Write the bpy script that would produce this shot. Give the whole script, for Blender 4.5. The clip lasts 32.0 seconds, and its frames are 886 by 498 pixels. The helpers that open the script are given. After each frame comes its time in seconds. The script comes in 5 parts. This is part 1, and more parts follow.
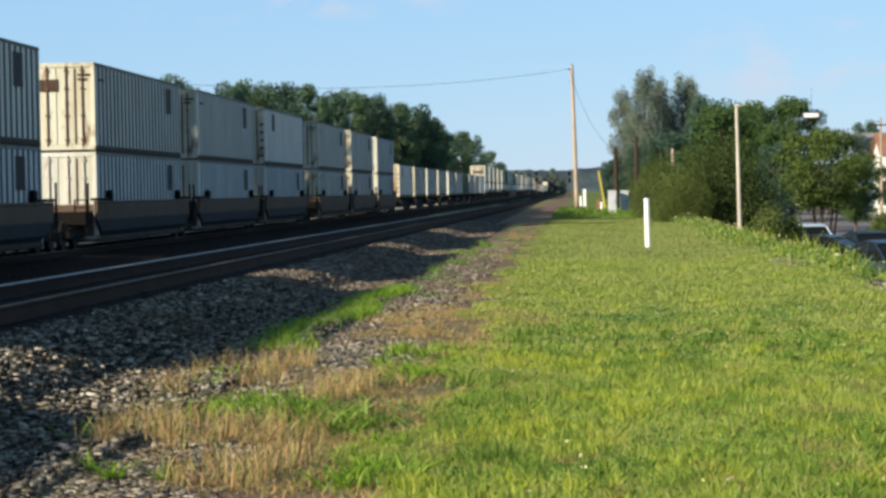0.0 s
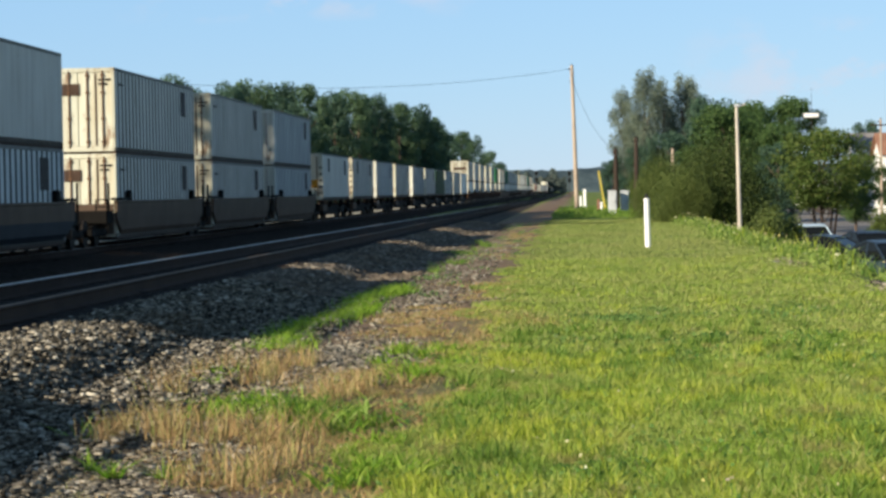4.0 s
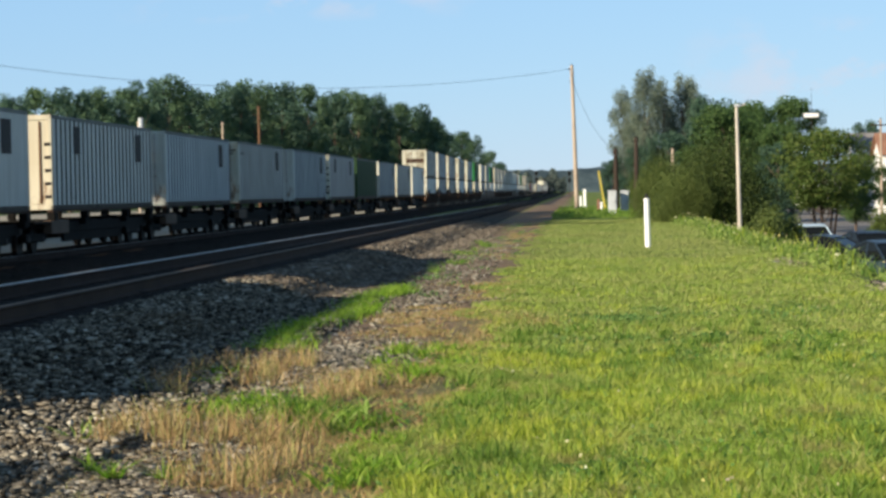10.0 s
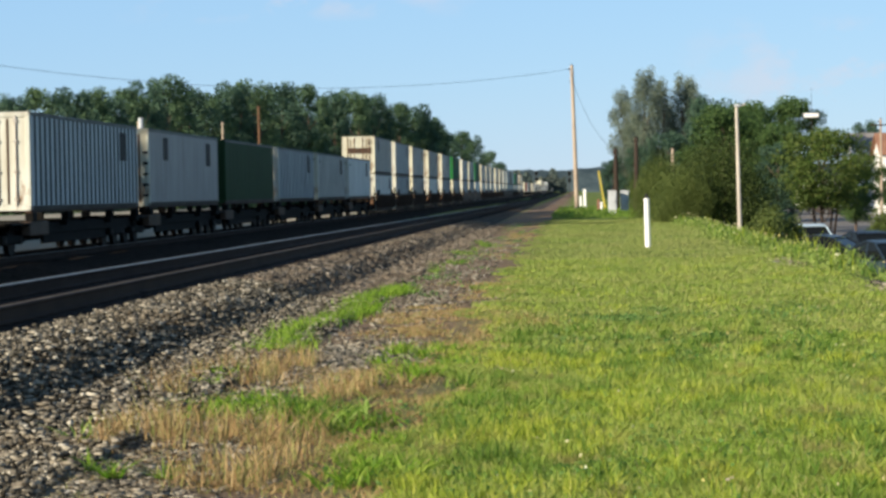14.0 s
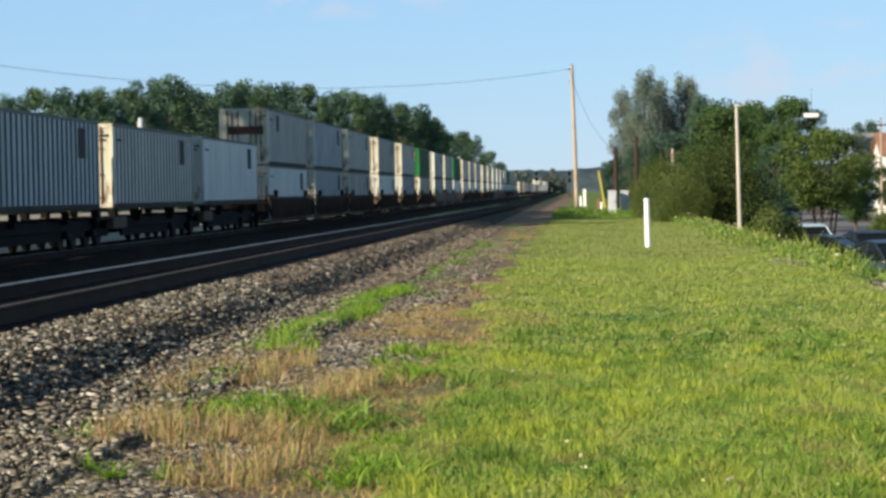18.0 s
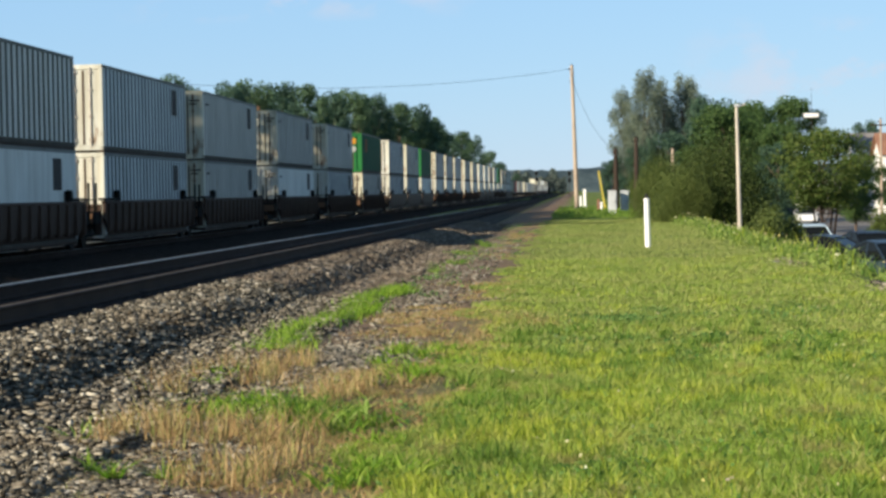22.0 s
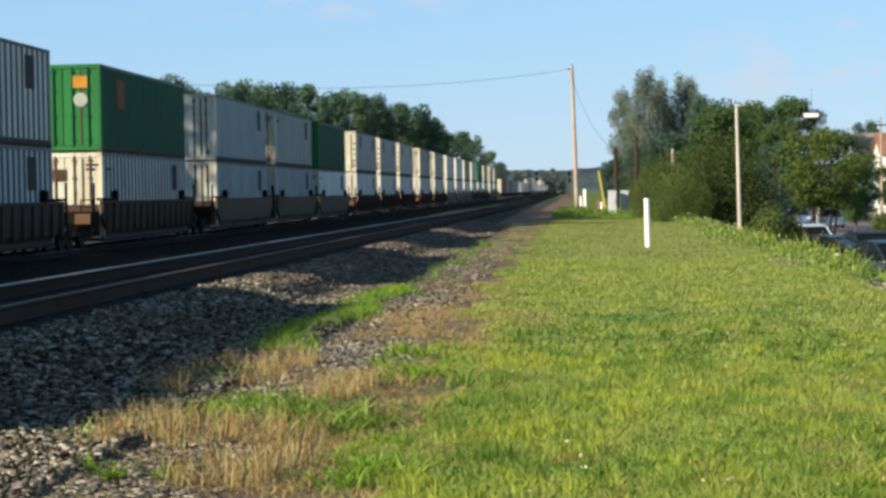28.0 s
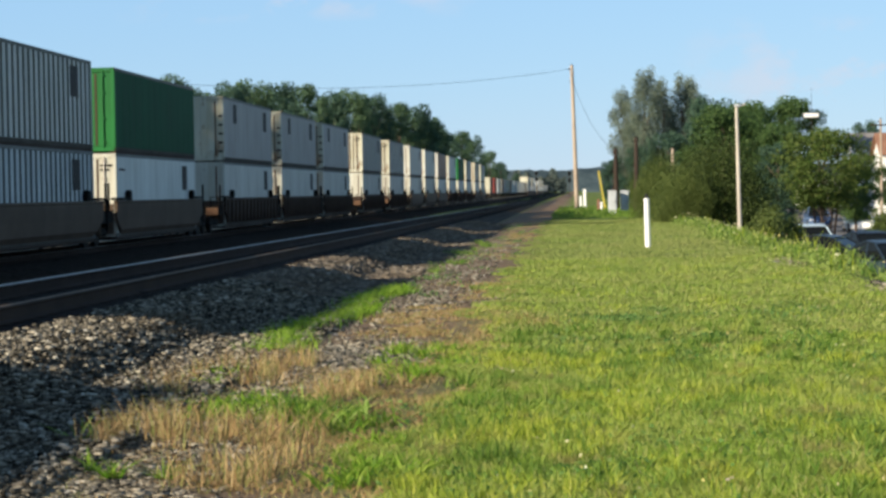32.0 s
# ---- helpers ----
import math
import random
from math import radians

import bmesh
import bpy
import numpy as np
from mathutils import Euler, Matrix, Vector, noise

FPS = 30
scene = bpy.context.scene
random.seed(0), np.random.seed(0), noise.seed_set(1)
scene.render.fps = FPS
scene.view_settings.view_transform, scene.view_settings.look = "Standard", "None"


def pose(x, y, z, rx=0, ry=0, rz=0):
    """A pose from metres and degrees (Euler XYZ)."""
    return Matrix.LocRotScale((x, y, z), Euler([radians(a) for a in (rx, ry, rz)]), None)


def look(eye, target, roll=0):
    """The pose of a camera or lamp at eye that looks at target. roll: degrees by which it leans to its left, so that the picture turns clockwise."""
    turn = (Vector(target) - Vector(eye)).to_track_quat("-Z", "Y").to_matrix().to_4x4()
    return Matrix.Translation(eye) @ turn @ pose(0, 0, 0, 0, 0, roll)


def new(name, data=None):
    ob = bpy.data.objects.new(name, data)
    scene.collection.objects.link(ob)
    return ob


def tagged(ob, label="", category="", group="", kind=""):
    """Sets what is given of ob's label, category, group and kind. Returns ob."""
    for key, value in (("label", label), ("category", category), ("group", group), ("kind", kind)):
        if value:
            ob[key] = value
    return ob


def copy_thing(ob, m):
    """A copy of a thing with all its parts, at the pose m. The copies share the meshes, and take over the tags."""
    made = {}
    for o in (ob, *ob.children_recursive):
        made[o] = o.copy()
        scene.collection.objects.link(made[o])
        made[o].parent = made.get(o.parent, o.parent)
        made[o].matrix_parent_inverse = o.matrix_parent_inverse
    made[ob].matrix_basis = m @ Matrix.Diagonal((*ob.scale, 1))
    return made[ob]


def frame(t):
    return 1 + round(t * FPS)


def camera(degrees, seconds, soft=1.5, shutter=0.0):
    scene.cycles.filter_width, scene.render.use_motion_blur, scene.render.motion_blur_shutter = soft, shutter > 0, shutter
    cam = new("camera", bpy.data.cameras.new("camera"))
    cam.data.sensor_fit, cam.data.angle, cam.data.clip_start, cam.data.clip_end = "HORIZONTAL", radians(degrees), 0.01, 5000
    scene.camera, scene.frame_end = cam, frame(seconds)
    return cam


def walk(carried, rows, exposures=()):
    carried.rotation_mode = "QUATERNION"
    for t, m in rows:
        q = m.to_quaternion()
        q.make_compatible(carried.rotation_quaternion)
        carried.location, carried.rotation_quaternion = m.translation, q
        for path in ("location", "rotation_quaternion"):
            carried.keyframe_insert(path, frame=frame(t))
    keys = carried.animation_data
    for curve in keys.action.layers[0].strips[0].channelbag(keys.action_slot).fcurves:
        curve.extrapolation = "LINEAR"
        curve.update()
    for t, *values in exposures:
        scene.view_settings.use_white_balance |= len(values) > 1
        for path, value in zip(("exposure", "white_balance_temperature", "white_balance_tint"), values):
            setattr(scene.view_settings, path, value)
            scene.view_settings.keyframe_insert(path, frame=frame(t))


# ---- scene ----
# ---------------------------------------------------------------- camera
# World: +y runs along the railway away from the camera, +x to the lawn side, z = 0 is the lawn.
EYE = Vector((0.0, 0.0, 1.6))
YAW, TILT, LEAN = 3.42, 1.44, -1.09
cam = camera(22.2, 32.0, soft=3.0)
AIM = EYE + Vector((-math.sin(radians(YAW)), math.cos(radians(YAW)), -math.tan(radians(TILT)))) * 50
walk(cam, [(0.0, look(EYE, AIM, LEAN)), (32.0, look(EYE, AIM, LEAN))], [(0.0, 0.72, 6380, 9), (32.0, 0.72, 6380, 9)])

# ---------------------------------------------------------------- light
SUN_EL, SUN_SIDE, SUN_BACK = radians(19.0), 2.12, 1.98
LIGHT_WAY = Vector((SUN_SIDE, SUN_BACK, -1.0)).normalized()
world = bpy.data.worlds.new("evening_sky")
scene.world = world
world.use_nodes = True
wn = world.node_tree
sky = wn.nodes.new("ShaderNodeTexSky")
sky.sky_type = "NISHITA"
sky.sun_disc = False
sky.sun_elevation = SUN_EL
sky.sun_rotation = math.atan2(-SUN_SIDE, -SUN_BACK)
sky.altitude = 150
sky.air_density, sky.dust_density, sky.ozone_density = 1.0, 0.0, 2.0
wn.nodes["Background"].inputs["Strength"].default_value = 0.059
haze = wn.nodes.new("ShaderNodeMix")
haze.data_type = "RGBA"
rise = wn.nodes.new("ShaderNodeSeparateXYZ")
wn.links.new(wn.nodes.new("ShaderNodeTexCoord").outputs["Generated"], rise.inputs[0])
fade = wn.nodes.new("ShaderNodeMapRange")
fade.interpolation_type = "SMOOTHSTEP"
for socket, value in zip(fade.inputs[1:5], (0.10, 0.60, 0.6, 0.12)):
    socket.default_value = value
wn.links.new(rise.outputs["Z"], fade.inputs["Value"])
wn.links.new(fade.outputs["Result"], haze.inputs[0])
haze.inputs[7].default_value = (3.9, 7.1, 11.4, 1.0)
wn.links.new(sky.outputs[0], haze.inputs[6])
wn.links.new(haze.outputs[2], wn.nodes["Background"].inputs["Color"])
sun_data = bpy.data.lights.new("sun", "SUN")
sun_data.energy, sun_data.angle, sun_data.color = 5.0, radians(0.6), (1.0, 0.87, 0.68)
sun = new("sun", sun_data)
sun.matrix_world = look((-60, -60, 60), Vector((-60, -60, 60)) + LIGHT_WAY * 10)

# ---------------------------------------------------------------- materials


def nodes_of(name):
    m = bpy.data.materials.new(name)
    m.use_nodes = True
    nt = m.node_tree
    return m, nt, nt.nodes["Principled BSDF"]


def add(nt, kind, **values):
    n = nt.nodes.new(kind)
    for k, v in values.items():
        n.inputs[k].default_value = v
    return n


def noise_of(nt, scale, detail=4.0, stretch=None, rough=0.55):
    tc = nt.nodes.new("ShaderNodeTexCoord")
    n = add(nt, "ShaderNodeTexNoise", Scale=scale, Detail=detail, Roughness=rough)
    if stretch:
        mp = nt.nodes.new("ShaderNodeMapping")
        mp.inputs["Scale"].default_value = stretch
        nt.links.new(tc.outputs["Object"], mp.inputs[0])
        nt.links.new(mp.outputs[0], n.inputs["Vector"])
    else:
        nt.links.new(tc.outputs["Object"], n.inputs["Vector"])
    return n.outputs["Fac"]


def ramp(nt, fac, stops):
    r = nt.nodes.new("ShaderNodeValToRGB")
    els = r.color_ramp.elements
    while len(els) < len(stops):
        els.new(0.5)
    for e, (p, c) in zip(els, stops):
        e.position = p
        e.color = (*c, 1.0) if len(c) == 3 else c
    nt.links.new(fac, r.inputs[0])
    return r.outputs[0]


def mixed(nt, fac, a, b):
    m = nt.nodes.new("ShaderNodeMix")
    m.data_type = "RGBA"
    for sock, v in ((m.inputs[0], fac), (m.inputs[6], a), (m.inputs[7], b)):
        if isinstance(v, (int, float)):
            sock.default_value = v
        elif isinstance(v, tuple):
            sock.default_value = (*v, 1.0)
        else:
            nt.links.new(v, sock)
    return m.outputs[2]


def math_of(nt, op, a, b=0.0, c=0.0):
    m = nt.nodes.new("ShaderNodeMath")
    m.operation = op
    for sock, v in zip(m.inputs, (a, b, c)):
        if isinstance(v, (int, float)):
            sock.default_value = v
        else:
            nt.links.new(v, sock)
    return m.outputs[0]


def bump_of(nt, bsdf, height, strength=0.3, distance=0.02):
    b = add(nt, "ShaderNodeBump", Strength=strength, Distance=distance)
    nt.links.new(height, b.inputs["Height"])
    nt.links.new(b.outputs[0], bsdf.inputs["Normal"])


def plain(name, base, dark, rough=0.7, metal=0.0, scale=3.0, fine=40.0, bump=0.2, spread=0.15, sheen=None):
    """A worn surface: two scales of noise between base and dark, a little change from thing to thing, fine relief."""
    m, nt, b = nodes_of(name)
    big, small = noise_of(nt, scale), noise_of(nt, fine, 3.0)
    both = math_of(nt, "MULTIPLY_ADD", small, 0.45, math_of(nt, "MULTIPLY", big, 0.6))
    col = ramp(nt, both, [(0.32, dark), (0.62, base)])
    info = nt.nodes.new("ShaderNodeObjectInfo")
    hsv = nt.nodes.new("ShaderNodeHueSaturation")
    nt.links.new(math_of(nt, "MULTIPLY_ADD", info.outputs["Random"], spread, 1.0 - spread / 2), hsv.inputs["Value"])
    nt.links.new(col, hsv.inputs["Color"])
    nt.links.new(hsv.outputs[0], b.inputs["Base Color"])
    b.inputs["Roughness"].default_value, b.inputs["Metallic"].default_value = rough, metal
    b.inputs["Specular IOR Level"].default_value = (0.5 if rough < 0.45 else 0.08) if sheen is None else sheen
    if bump:
        bump_of(nt, b, small, bump, 0.01)
    return m


def painted(name, base, grime, rust, rust_at=0.62, rough=0.55, gloss=0.15):
    """Container paint: vertical grime streaks, dust patches and rust spots with shapes of their own."""
    m, nt, b = nodes_of(name)
    info = nt.nodes.new("ShaderNodeObjectInfo")
    streak = noise_of(nt, 1.0, 5.0, (3.0, 3.0, 0.25))
    patch = noise_of(nt, 0.45, 5.0)
    spots = noise_of(nt, 1.7, 8.0, (1.0, 1.0, 0.5), 0.65)
    f1 = math_of(nt, "MULTIPLY_ADD", streak, 0.8, math_of(nt, "MULTIPLY", patch, 0.5))
    c1 = ramp(nt, f1, [(0.42, base), (0.92, grime)])
    c2 = mixed(nt, ramp(nt, spots, [(rust_at, (0, 0, 0)), (rust_at + 0.1, (0.8, 0.8, 0.8))]), c1, rust)
    hsv = nt.nodes.new("ShaderNodeHueSaturation")
    nt.links.new(math_of(nt, "MULTIPLY_ADD", info.outputs["Random"], 0.22, 0.86), hsv.inputs["Value"])
    nt.links.new(c2, hsv.inputs["Color"])
    nt.links.new(hsv.outputs[0], b.inputs["Base Color"])
    b.inputs["Roughness"].default_value = rough
    b.inputs["Specular IOR Level"].default_value = gloss
    bump_of(nt, b, patch, 0.25, 0.03)
    return m


M_WHITE = painted("white_container_paint", (0.64, 0.625, 0.57), (0.42, 0.40, 0.35), (0.25, 0.12, 0.05))
M_WHITE_CLEAN = painted("clean_white_container_paint", (0.72, 0.73, 0.69), (0.48, 0.48, 0.44), (0.25, 0.14, 0.07), 0.7)
# darker paints for the corrugation grooves: the shade inside them is in the colour
M_WHITE_GROOVE = painted("groove_shade_on_white_paint", (0.23, 0.225, 0.20), (0.14, 0.135, 0.12), (0.15, 0.09, 0.05), 0.68)
M_BLUE_GROOVE = painted("groove_shade_on_pale_paint", (0.19, 0.20, 0.20), (0.11, 0.115, 0.115), (0.15, 0.09, 0.05), 0.7)
M_GREEN_FADED = painted("faded_olive_green_paint", (0.032, 0.07, 0.03), (0.026, 0.05, 0.022), (0.10, 0.07, 0.04), 0.7, 0.6, 0.03)
M_WHITE_END = painted("rust_streaked_white_paint", (0.62, 0.635, 0.53), (0.42, 0.37, 0.25), (0.19, 0.10, 0.05), 0.55)
M_WHITE_BRIGHT = painted("clean_white_end_paint", (0.64, 0.66, 0.60), (0.42, 0.39, 0.30), (0.22, 0.12, 0.06), 0.58)
M_GREY = painted("grey_container_paint", (0.40, 0.375, 0.355), (0.26, 0.24, 0.22), (0.20, 0.11, 0.06))
M_BLUEWHITE = painted("pale_blue_white_paint", (0.56, 0.595, 0.59), (0.34, 0.36, 0.355), (0.22, 0.12, 0.06), 0.66)
# lighter copy of the container green: sunlight on the end wall is in the colour
M_GREEN_END = painted("sunlit_green_end_paint", (0.02, 0.17, 0.04), (0.02, 0.10, 0.03), (0.10, 0.07, 0.04), 0.7)
M_GREEN = painted("green_container_paint", (0.012, 0.095, 0.042), (0.014, 0.06, 0.03), (0.10, 0.07, 0.04), 0.7, 0.6, 0.03)
M_RED = painted("red_container_paint", (0.50, 0.08, 0.05), (0.30, 0.07, 0.05), (0.15, 0.06, 0.03), 0.7)
M_TAN = painted("tan_container_paint", (0.62, 0.58, 0.45), (0.44, 0.38, 0.27), (0.2, 0.1, 0.05), 0.57)
M_BROWN = painted("rust_brown_container_paint", (0.24, 0.13, 0.09), (0.16, 0.09, 0.06), (0.12, 0.06, 0.03), 0.6)
M_EDGE = plain("grimy_grey_edge_rail", (0.21, 0.21, 0.195), (0.12, 0.115, 0.10), 0.7, scale=1.2)
# bottom rail colour carries the dark, shaded gap between stacked containers
M_GAP_DARK = plain("gap_dark_rail_paint", (0.10, 0.085, 0.07), (0.05, 0.042, 0.036), 0.8, scale=1.2)
M_STEEL = plain("galvanised_rods", (0.45, 0.42, 0.38), (0.22, 0.17, 0.13), 0.5, 0.6)
M_MARK = plain("dark_marking_panel", (0.035, 0.03, 0.03), (0.02, 0.018, 0.018), 0.6)
M_ORANGE = plain("orange_placard", (0.46, 0.22, 0.03), (0.3, 0.14, 0.02), 0.5)
M_PALE = plain("pale_placard", (0.36, 0.37, 0.34), (0.25, 0.26, 0.24), 0.5)
M_WELL = plain("taupe_wagon_paint", (0.115, 0.079, 0.056), (0.066, 0.045, 0.032), 0.65, scale=0.8)
M_WELL_DARK = plain("blue_black_wagon_paint", (0.022, 0.027, 0.034), (0.012, 0.015, 0.019), 0.6, scale=0.8)
M_WELL_RUST = plain("red_brown_wagon_paint", (0.075, 0.048, 0.035), (0.04, 0.026, 0.019), 0.7, scale=0.8)
M_BLACK = plain("black_running_gear", (0.010, 0.009, 0.008), (0.005, 0.0045, 0.004), 0.8)
M_WHEEL = plain("dark_wheel_steel", (0.022, 0.018, 0.016), (0.012, 0.01, 0.009), 0.6, 0.2)
M_RUST_DULL = plain("dull_brown_rust", (0.15, 0.085, 0.05), (0.08, 0.045, 0.03), 0.85)
M_VERGE = plain("pale_dry_verge", (0.40, 0.36, 0.28), (0.26, 0.23, 0.17), 0.95, 0, 0.4, 8, 0.4)
M_RUSTY = plain("rusty_orange_steel", (0.30, 0.12, 0.05), (0.16, 0.07, 0.035), 0.8)
M_RAILSIDE = plain("brown_rail_steel", (0.05, 0.033, 0.025), (0.03, 0.021, 0.017), 0.85, 0.0, 1.5)
M_RAILTOP = plain("polished_rail_head", (0.40, 0.38, 0.35), (0.26, 0.24, 0.21), 0.5, 0.6, 1.5, 60, 0.05)
M_RAILTOP_DULL = plain("dull_rail_head", (0.15, 0.11, 0.08), (0.09, 0.065, 0.05), 0.7, 0.1, 1.5, 60, 0.1)
M_TIE = plain("creosoted_tie_wood", (0.035, 0.028, 0.024), (0.018, 0.015, 0.013), 0.9, 0.0, 2.0, 30, 0.5)


def gravel(name, stops, size, rough=0.9):
    m, nt, b = nodes_of(name)
    tc = nt.nodes.new("ShaderNodeTexCoord")
    v = nt.nodes.new("ShaderNodeTexVoronoi")
    v.inputs["Scale"].default_value = 1.0 / size
    nt.links.new(tc.outputs["Object"], v.inputs["Vector"])
    sep = nt.nodes.new("ShaderNodeSeparateColor")
    nt.links.new(v.outputs["Color"], sep.inputs[0])
    c1 = ramp(nt, sep.outputs[0], stops)
    big = noise_of(nt, 0.7, 4.0)
    c2 = mixed(nt, ramp(nt, big, [(0.4, (0, 0, 0)), (0.75, (0.7, 0.7, 0.7))]), c1, tuple(v * 1.2 for v in stops[1][1]))
    nt.links.new(c2, b.inputs["Base Color"])
    b.inputs["Roughness"].default_value = rough
    b.inputs["Specular IOR Level"].default_value = 0.03
    bump_of(nt, b, math_of(nt, "SUBTRACT", 1.0, v.outputs["Distance"]), 0.9, 0.03)
    return m


# darker than the loose stones on it; shade between them is in the colour
M_BALLAST = gravel("ballast_bed", [(0.0, (0.016, 0.013, 0.011)), (0.5, (0.06, 0.05, 0.04)), (1.0, (0.17, 0.145, 0.115))], 0.06)
# darker ballast copy: deep shade under and beside the train is painted in
M_BALLAST_DARK = gravel("shade_dark_ballast", [(0.0, (0.008, 0.006, 0.005)), (0.5, (0.018, 0.0145, 0.012)), (1.0, (0.042, 0.034, 0.027))], 0.06, 1.0)
M_ASPHALT = plain("grey_asphalt", (0.23, 0.21, 0.19), (0.165, 0.15, 0.138), 0.9, 0, 0.4, 60, 0.3)

# stones and blades: colour by island
def by_island(name, stops, rough=0.8, through_light=0.0, patches=()):
    m, nt, b = nodes_of(name)
    geo = nt.nodes.new("ShaderNodeNewGeometry")
    col = ramp(nt, geo.outputs["Random Per Island"], stops)
    for scale, lo, hi, share, tint, *stretch in patches:
        fac = ramp(nt, noise_of(nt, scale, 4.0, stretch[0] if stretch else None), [(lo, (0, 0, 0)), (hi, (share, share, share))])
        col = mixed(nt, fac, col, tint)
    nt.links.new(col, b.inputs["Base Color"])
    b.inputs["Roughness"].default_value = rough
    b.inputs["Specular IOR Level"].default_value = 0.2 if through_light else 0.04
    if through_light:
        t = nt.nodes.new("ShaderNodeBsdfTranslucent")
        nt.links.new(col, t.inputs["Color"])
        mx = nt.nodes.new("ShaderNodeMixShader")
        mx.inputs[0].default_value = through_light
        nt.links.new(b.outputs[0], mx.inputs[1])
        nt.links.new(t.outputs[0], mx.inputs[2])
        nt.links.new(mx.outputs[0], nt.nodes["Material Output"].inputs["Surface"])
    return m


M_STONE = by_island("ballast_stones", [(0.0, (0.018, 0.016, 0.012)), (0.4, (0.10, 0.092, 0.074)), (0.8, (0.29, 0.255, 0.195)), (0.96, (0.40, 0.365, 0.29)), (1.0, (0.56, 0.52, 0.43))], 0.9, 0.0,
                    ((0.8, 0.5, 0.75, 0.45, (0.16, 0.115, 0.07)),))
M_STONE_FAR = by_island("dusty_ballast_stones", [(0.0, (0.06, 0.05, 0.04)), (0.5, (0.135, 0.113, 0.086)), (0.9, (0.25, 0.21, 0.16)), (1.0, (0.38, 0.34, 0.28))], 0.9, 0.0,
                        ((0.5, 0.45, 0.7, 0.5, (0.15, 0.11, 0.075)),))
M_LAWN = by_island("lawn_blades", [(0.0, (0.11, 0.20, 0.02)), (0.5, (0.235, 0.36, 0.04)), (0.85, (0.37, 0.45, 0.09)), (1.0, (0.50, 0.43, 0.2))], 0.6, 0.35,
                   ((0.33, 0.42, 0.62, 0.5, (0.36, 0.39, 0.11)), (2.4, 0.50, 0.64, 0.7, (0.10, 0.18, 0.025), (1.0, 0.3, 1.0)), (3.4, 0.54, 0.68, 0.5, (0.33, 0.23, 0.11), (1.0, 0.35, 1.0)), (1.3, 0.52, 0.66, 0.5, (0.46, 0.50, 0.05), (1.0, 0.35, 1.0))))
M_LAWN_FAR = by_island("drier_lawn_blades", [(0.0, (0.12, 0.17, 0.035)), (0.5, (0.205, 0.27, 0.06)), (0.85, (0.30, 0.35, 0.10)), (1.0, (0.40, 0.37, 0.18))], 0.6, 0.3,
                       ((0.12, 0.42, 0.62, 0.5, (0.29, 0.29, 0.10)), (0.5, 0.48, 0.66, 0.6, (0.16, 0.24, 0.04))))
M_LUSH = by_island("lush_blades", [(0.0, (0.06, 0.13, 0.015)), (0.6, (0.15, 0.27, 0.035)), (1.0, (0.36, 0.43, 0.10))], 0.55, 0.35)
M_TUFT = by_island("sunlit_tuft_blades", [(0.0, (0.20, 0.27, 0.02)), (0.6, (0.38, 0.45, 0.045)), (1.0, (0.55, 0.55, 0.12))], 0.55, 0.4)
M_FOOT = by_island("fresh_green_blades", [(0.0, (0.085, 0.19, 0.012)), (0.6, (0.19, 0.34, 0.025)), (1.0, (0.33, 0.44, 0.06))], 0.55, 0.35)
M_CLOVER = by_island("clover_leaves", [(0.0, (0.05, 0.13, 0.03)), (0.7, (0.11, 0.22, 0.05)), (1.0, (0.2, 0.3, 0.08))], 0.6, 0.3)
M_STRAW = by_island("dry_straw", [(0.0, (0.20, 0.125, 0.055)), (0.45, (0.44, 0.29, 0.13)), (0.72, (0.62, 0.47, 0.23)), (0.80, (0.20, 0.25, 0.06)), (1.0, (0.36, 0.37, 0.12))], 0.7, 0.3)
M_WEED = by_island("weed_leaves", [(0.0, (0.08, 0.15, 0.025)), (0.6, (0.21, 0.30, 0.055)), (1.0, (0.41, 0.46, 0.14))], 0.6, 0.3,
                   ((0.25, 0.45, 0.62, 0.5, (0.28, 0.33, 0.10)),))
M_FLOWER = by_island("pale_flower_heads", [(0.0, (0.7, 0.68, 0.5)), (0.6, (0.75, 0.62, 0.2)), (1.0, (0.5, 0.35, 0.45))], 0.6, 0.2)


def foliage(name, a, b, c):
    """Leaves in three tones, with lighter and darker boughs."""
    lit, deep = tuple(v * 1.25 for v in c), tuple(v * 0.9 for v in a)
    return by_island(name, [(0.0, a), (0.55, b), (1.0, c)], 0.6, 0.32, ((0.22, 0.5, 0.66, 0.55, lit), (0.5, 0.52, 0.66, 0.5, deep)))


# the bluish lean of the dark oak leaves is distance haze in the colour
M_LEAF_DARK = foliage("dark_oak_leaves", (0.032, 0.07, 0.05), (0.056, 0.108, 0.074), (0.092, 0.152, 0.088))
M_LEAF_MID = foliage("mid_green_leaves", (0.046, 0.088, 0.05), (0.078, 0.138, 0.07), (0.125, 0.19, 0.088))
M_LEAF_GREEN = foliage("fresh_green_leaves", (0.036, 0.072, 0.024), (0.064, 0.12, 0.035), (0.11, 0.17, 0.05))
M_LEAF_GREY = foliage("grey_poplar_leaves", (0.11, 0.145, 0.108), (0.165, 0.205, 0.15), (0.225, 0.265, 0.19))
# one bush in two tones: shaded right and sunlit left are painted in
M_LEAF_OLIVE = foliage("shaded_olive_leaves", (0.026, 0.044, 0.011), (0.050, 0.074, 0.017), (0.088, 0.12, 0.028))
M_LEAF_LIGHT = foliage("sunlit_olive_leaves", (0.06, 0.088, 0.02), (0.1, 0.135, 0.032), (0.15, 0.185, 0.05))
M_LEAF_YELLOW = foliage("yellow_green_leaves", (0.042, 0.076, 0.014), (0.08, 0.128, 0.025), (0.155, 0.185, 0.045))
